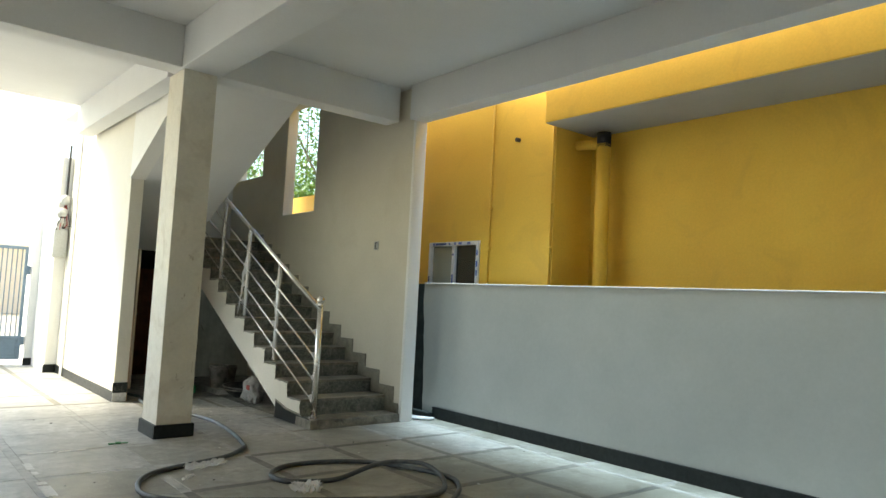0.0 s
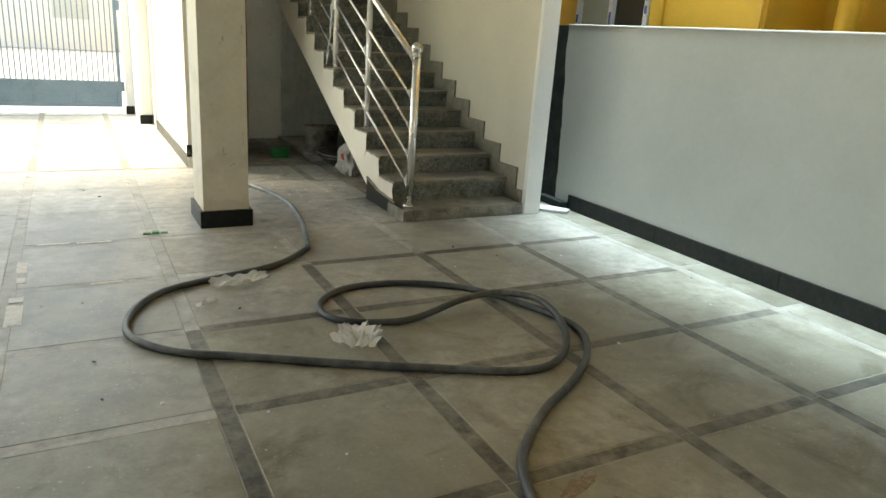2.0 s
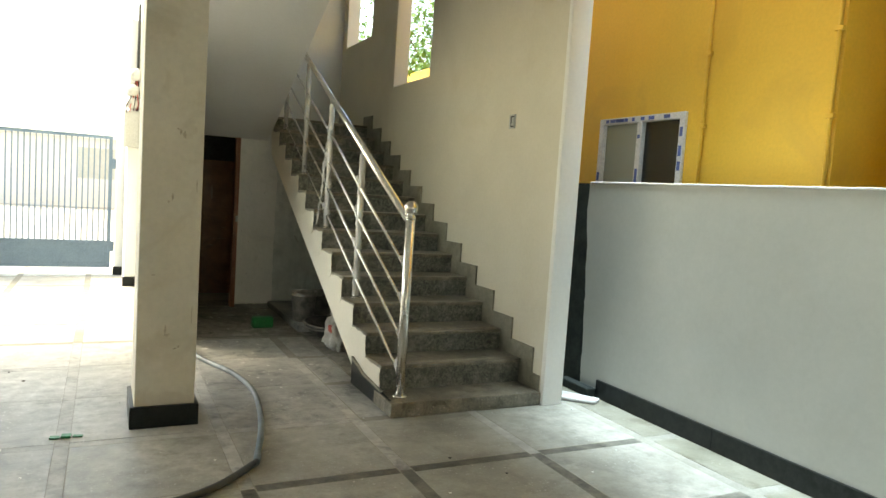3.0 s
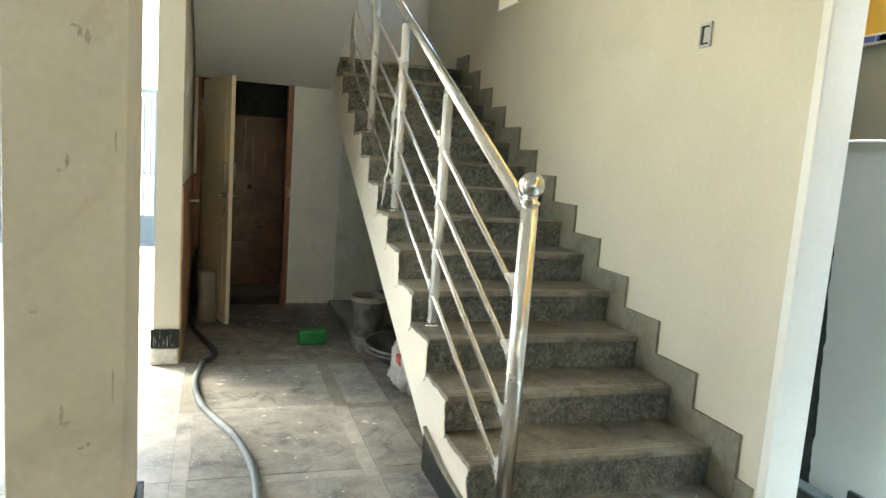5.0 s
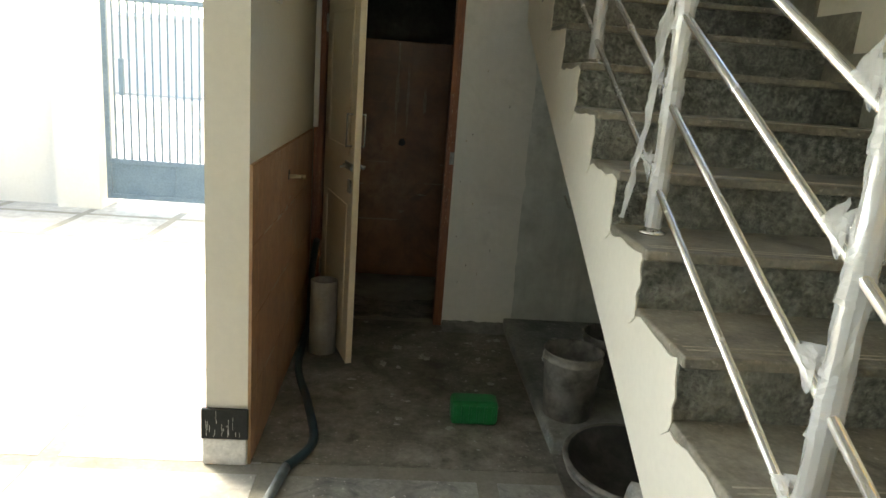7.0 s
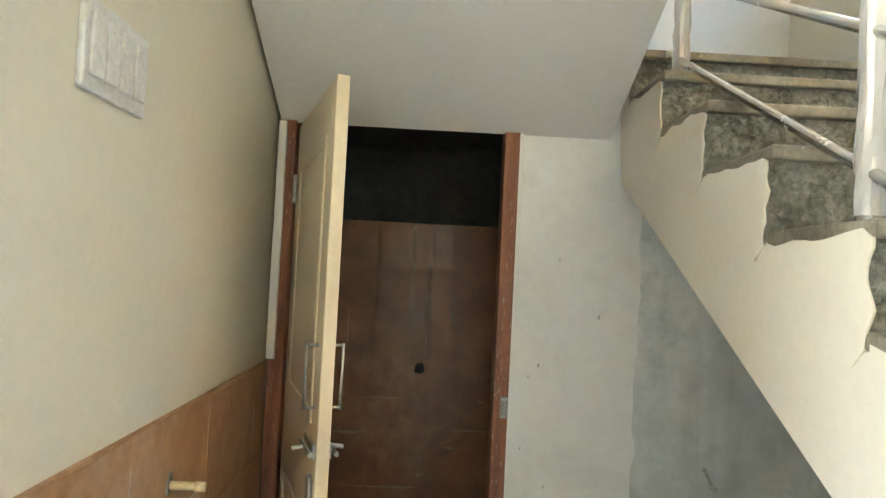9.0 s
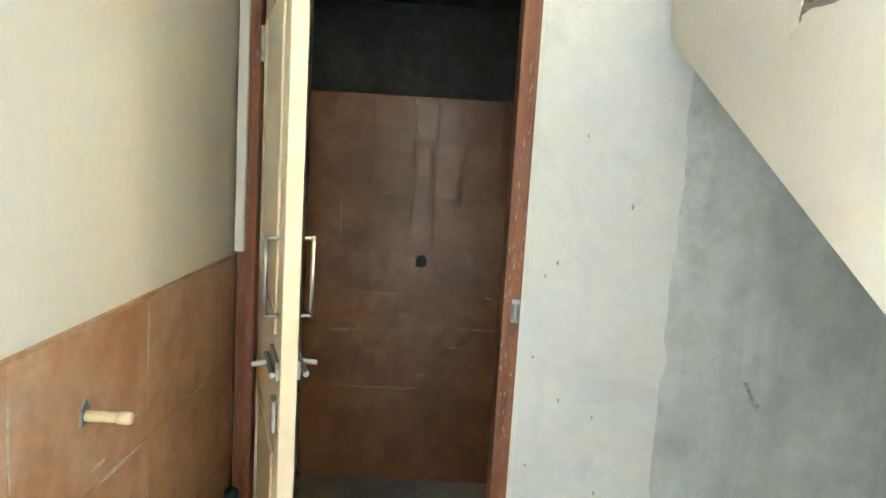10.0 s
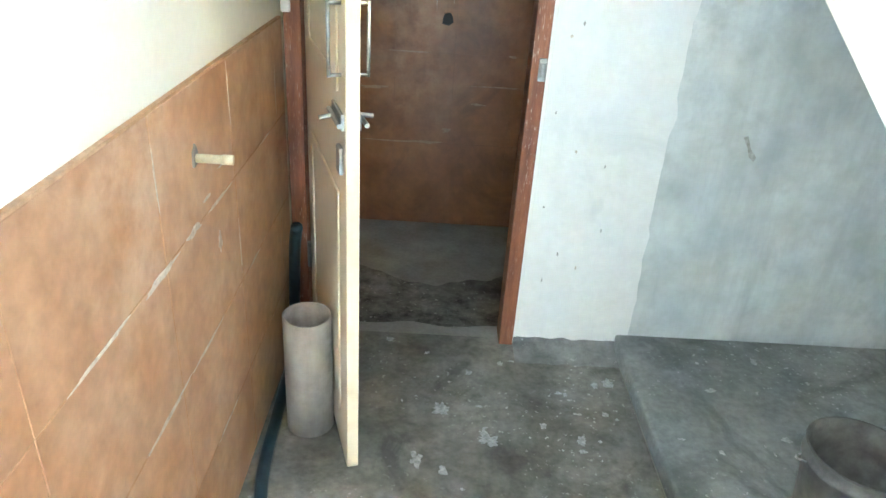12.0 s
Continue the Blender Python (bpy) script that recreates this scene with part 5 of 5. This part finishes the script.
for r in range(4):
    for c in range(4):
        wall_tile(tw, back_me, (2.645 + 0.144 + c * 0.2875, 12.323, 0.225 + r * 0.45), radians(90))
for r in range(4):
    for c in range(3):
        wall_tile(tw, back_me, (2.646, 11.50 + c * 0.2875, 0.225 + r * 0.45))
for i, (x, z, lx, lz) in enumerate(((3.12, 1.46, 0.012, 0.30), (3.20, 1.42, 0.010, 0.26), (3.33, 1.38, 0.012, 0.08), (2.83, 0.72, 0.06, 0.007), (2.95, 0.45, 0.14, 0.004), (3.10, 0.452, 0.06, 0.008),
                                    (3.43, 0.75, 0.11, 0.003), (3.35, 0.66, 0.03, 0.006), (3.0, 0.90, 0.10, 0.003), (2.80, 1.25, 0.004, 0.12), (3.2, 0.52, 0.02, 0.012), (3.5, 0.9, 0.02, 0.006))):
    smear(tw, x, z, lx, lz, 12.3166, "y", M_SHADESMEAR, i + 40, 0.0006)

P = 0.87
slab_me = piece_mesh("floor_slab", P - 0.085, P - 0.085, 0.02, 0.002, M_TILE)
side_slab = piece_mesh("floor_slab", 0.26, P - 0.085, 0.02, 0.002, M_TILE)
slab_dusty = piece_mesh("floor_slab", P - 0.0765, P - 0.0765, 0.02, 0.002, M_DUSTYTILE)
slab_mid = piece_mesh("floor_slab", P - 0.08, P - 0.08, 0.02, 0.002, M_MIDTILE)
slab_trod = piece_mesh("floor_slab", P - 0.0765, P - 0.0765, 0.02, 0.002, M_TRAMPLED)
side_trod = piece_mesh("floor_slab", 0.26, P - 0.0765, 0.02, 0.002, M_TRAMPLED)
cut_me = piece_mesh("floor_slab", 5.652 - 5.375, P - 0.085, 0.02, 0.002, M_TILE)
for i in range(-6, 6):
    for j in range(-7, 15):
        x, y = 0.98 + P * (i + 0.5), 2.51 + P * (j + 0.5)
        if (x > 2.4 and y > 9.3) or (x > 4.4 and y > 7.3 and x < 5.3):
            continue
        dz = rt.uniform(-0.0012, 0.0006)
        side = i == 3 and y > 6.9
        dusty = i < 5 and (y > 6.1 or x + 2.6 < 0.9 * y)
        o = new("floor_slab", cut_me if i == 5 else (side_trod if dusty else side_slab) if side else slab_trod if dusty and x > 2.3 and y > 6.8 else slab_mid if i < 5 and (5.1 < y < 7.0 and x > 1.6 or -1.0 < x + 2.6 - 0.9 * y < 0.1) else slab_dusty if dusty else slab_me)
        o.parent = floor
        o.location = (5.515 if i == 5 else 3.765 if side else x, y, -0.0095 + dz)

# dark stone strips between the slabs
long_me = piece_mesh("floor_strip", 0.073, P - 0.004, 0.02, 0.0015, M_FLOORSTRIP)
short_me = piece_mesh("floor_strip", P - 0.085, 0.073, 0.02, 0.0015, M_FLOORSTRIP)
long_dusty = piece_mesh("floor_strip", 0.0745, P - 0.002, 0.02, 0.0015, M_DUSTYSTRIP)
short_dusty = piece_mesh("floor_strip", P - 0.0765, 0.0745, 0.02, 0.0015, M_DUSTYSTRIP)
for i in range(-2, 6):
    for j in range(-3, 8):
        x, y = 0.98 + P * i, 2.51 + P * j
        for me, px, py in ((long_me, x, y + P / 2), (short_me, x + P / 2, y)):
            if px > 5.25 or (px > 3.7 and py > 6.7) or (px > 2.4 and py > 9.0):
                continue
            dusty = px < 0.9 + 0.35 * max(0.0, py - 2.0) or py > 6.4
            o = new("floor_strip", (long_dusty if me is long_me else short_dusty) if dusty else me)
            o.parent = floor
            o.location = (px, py, -0.0108 + rt.uniform(-0.0008, 0.0004))
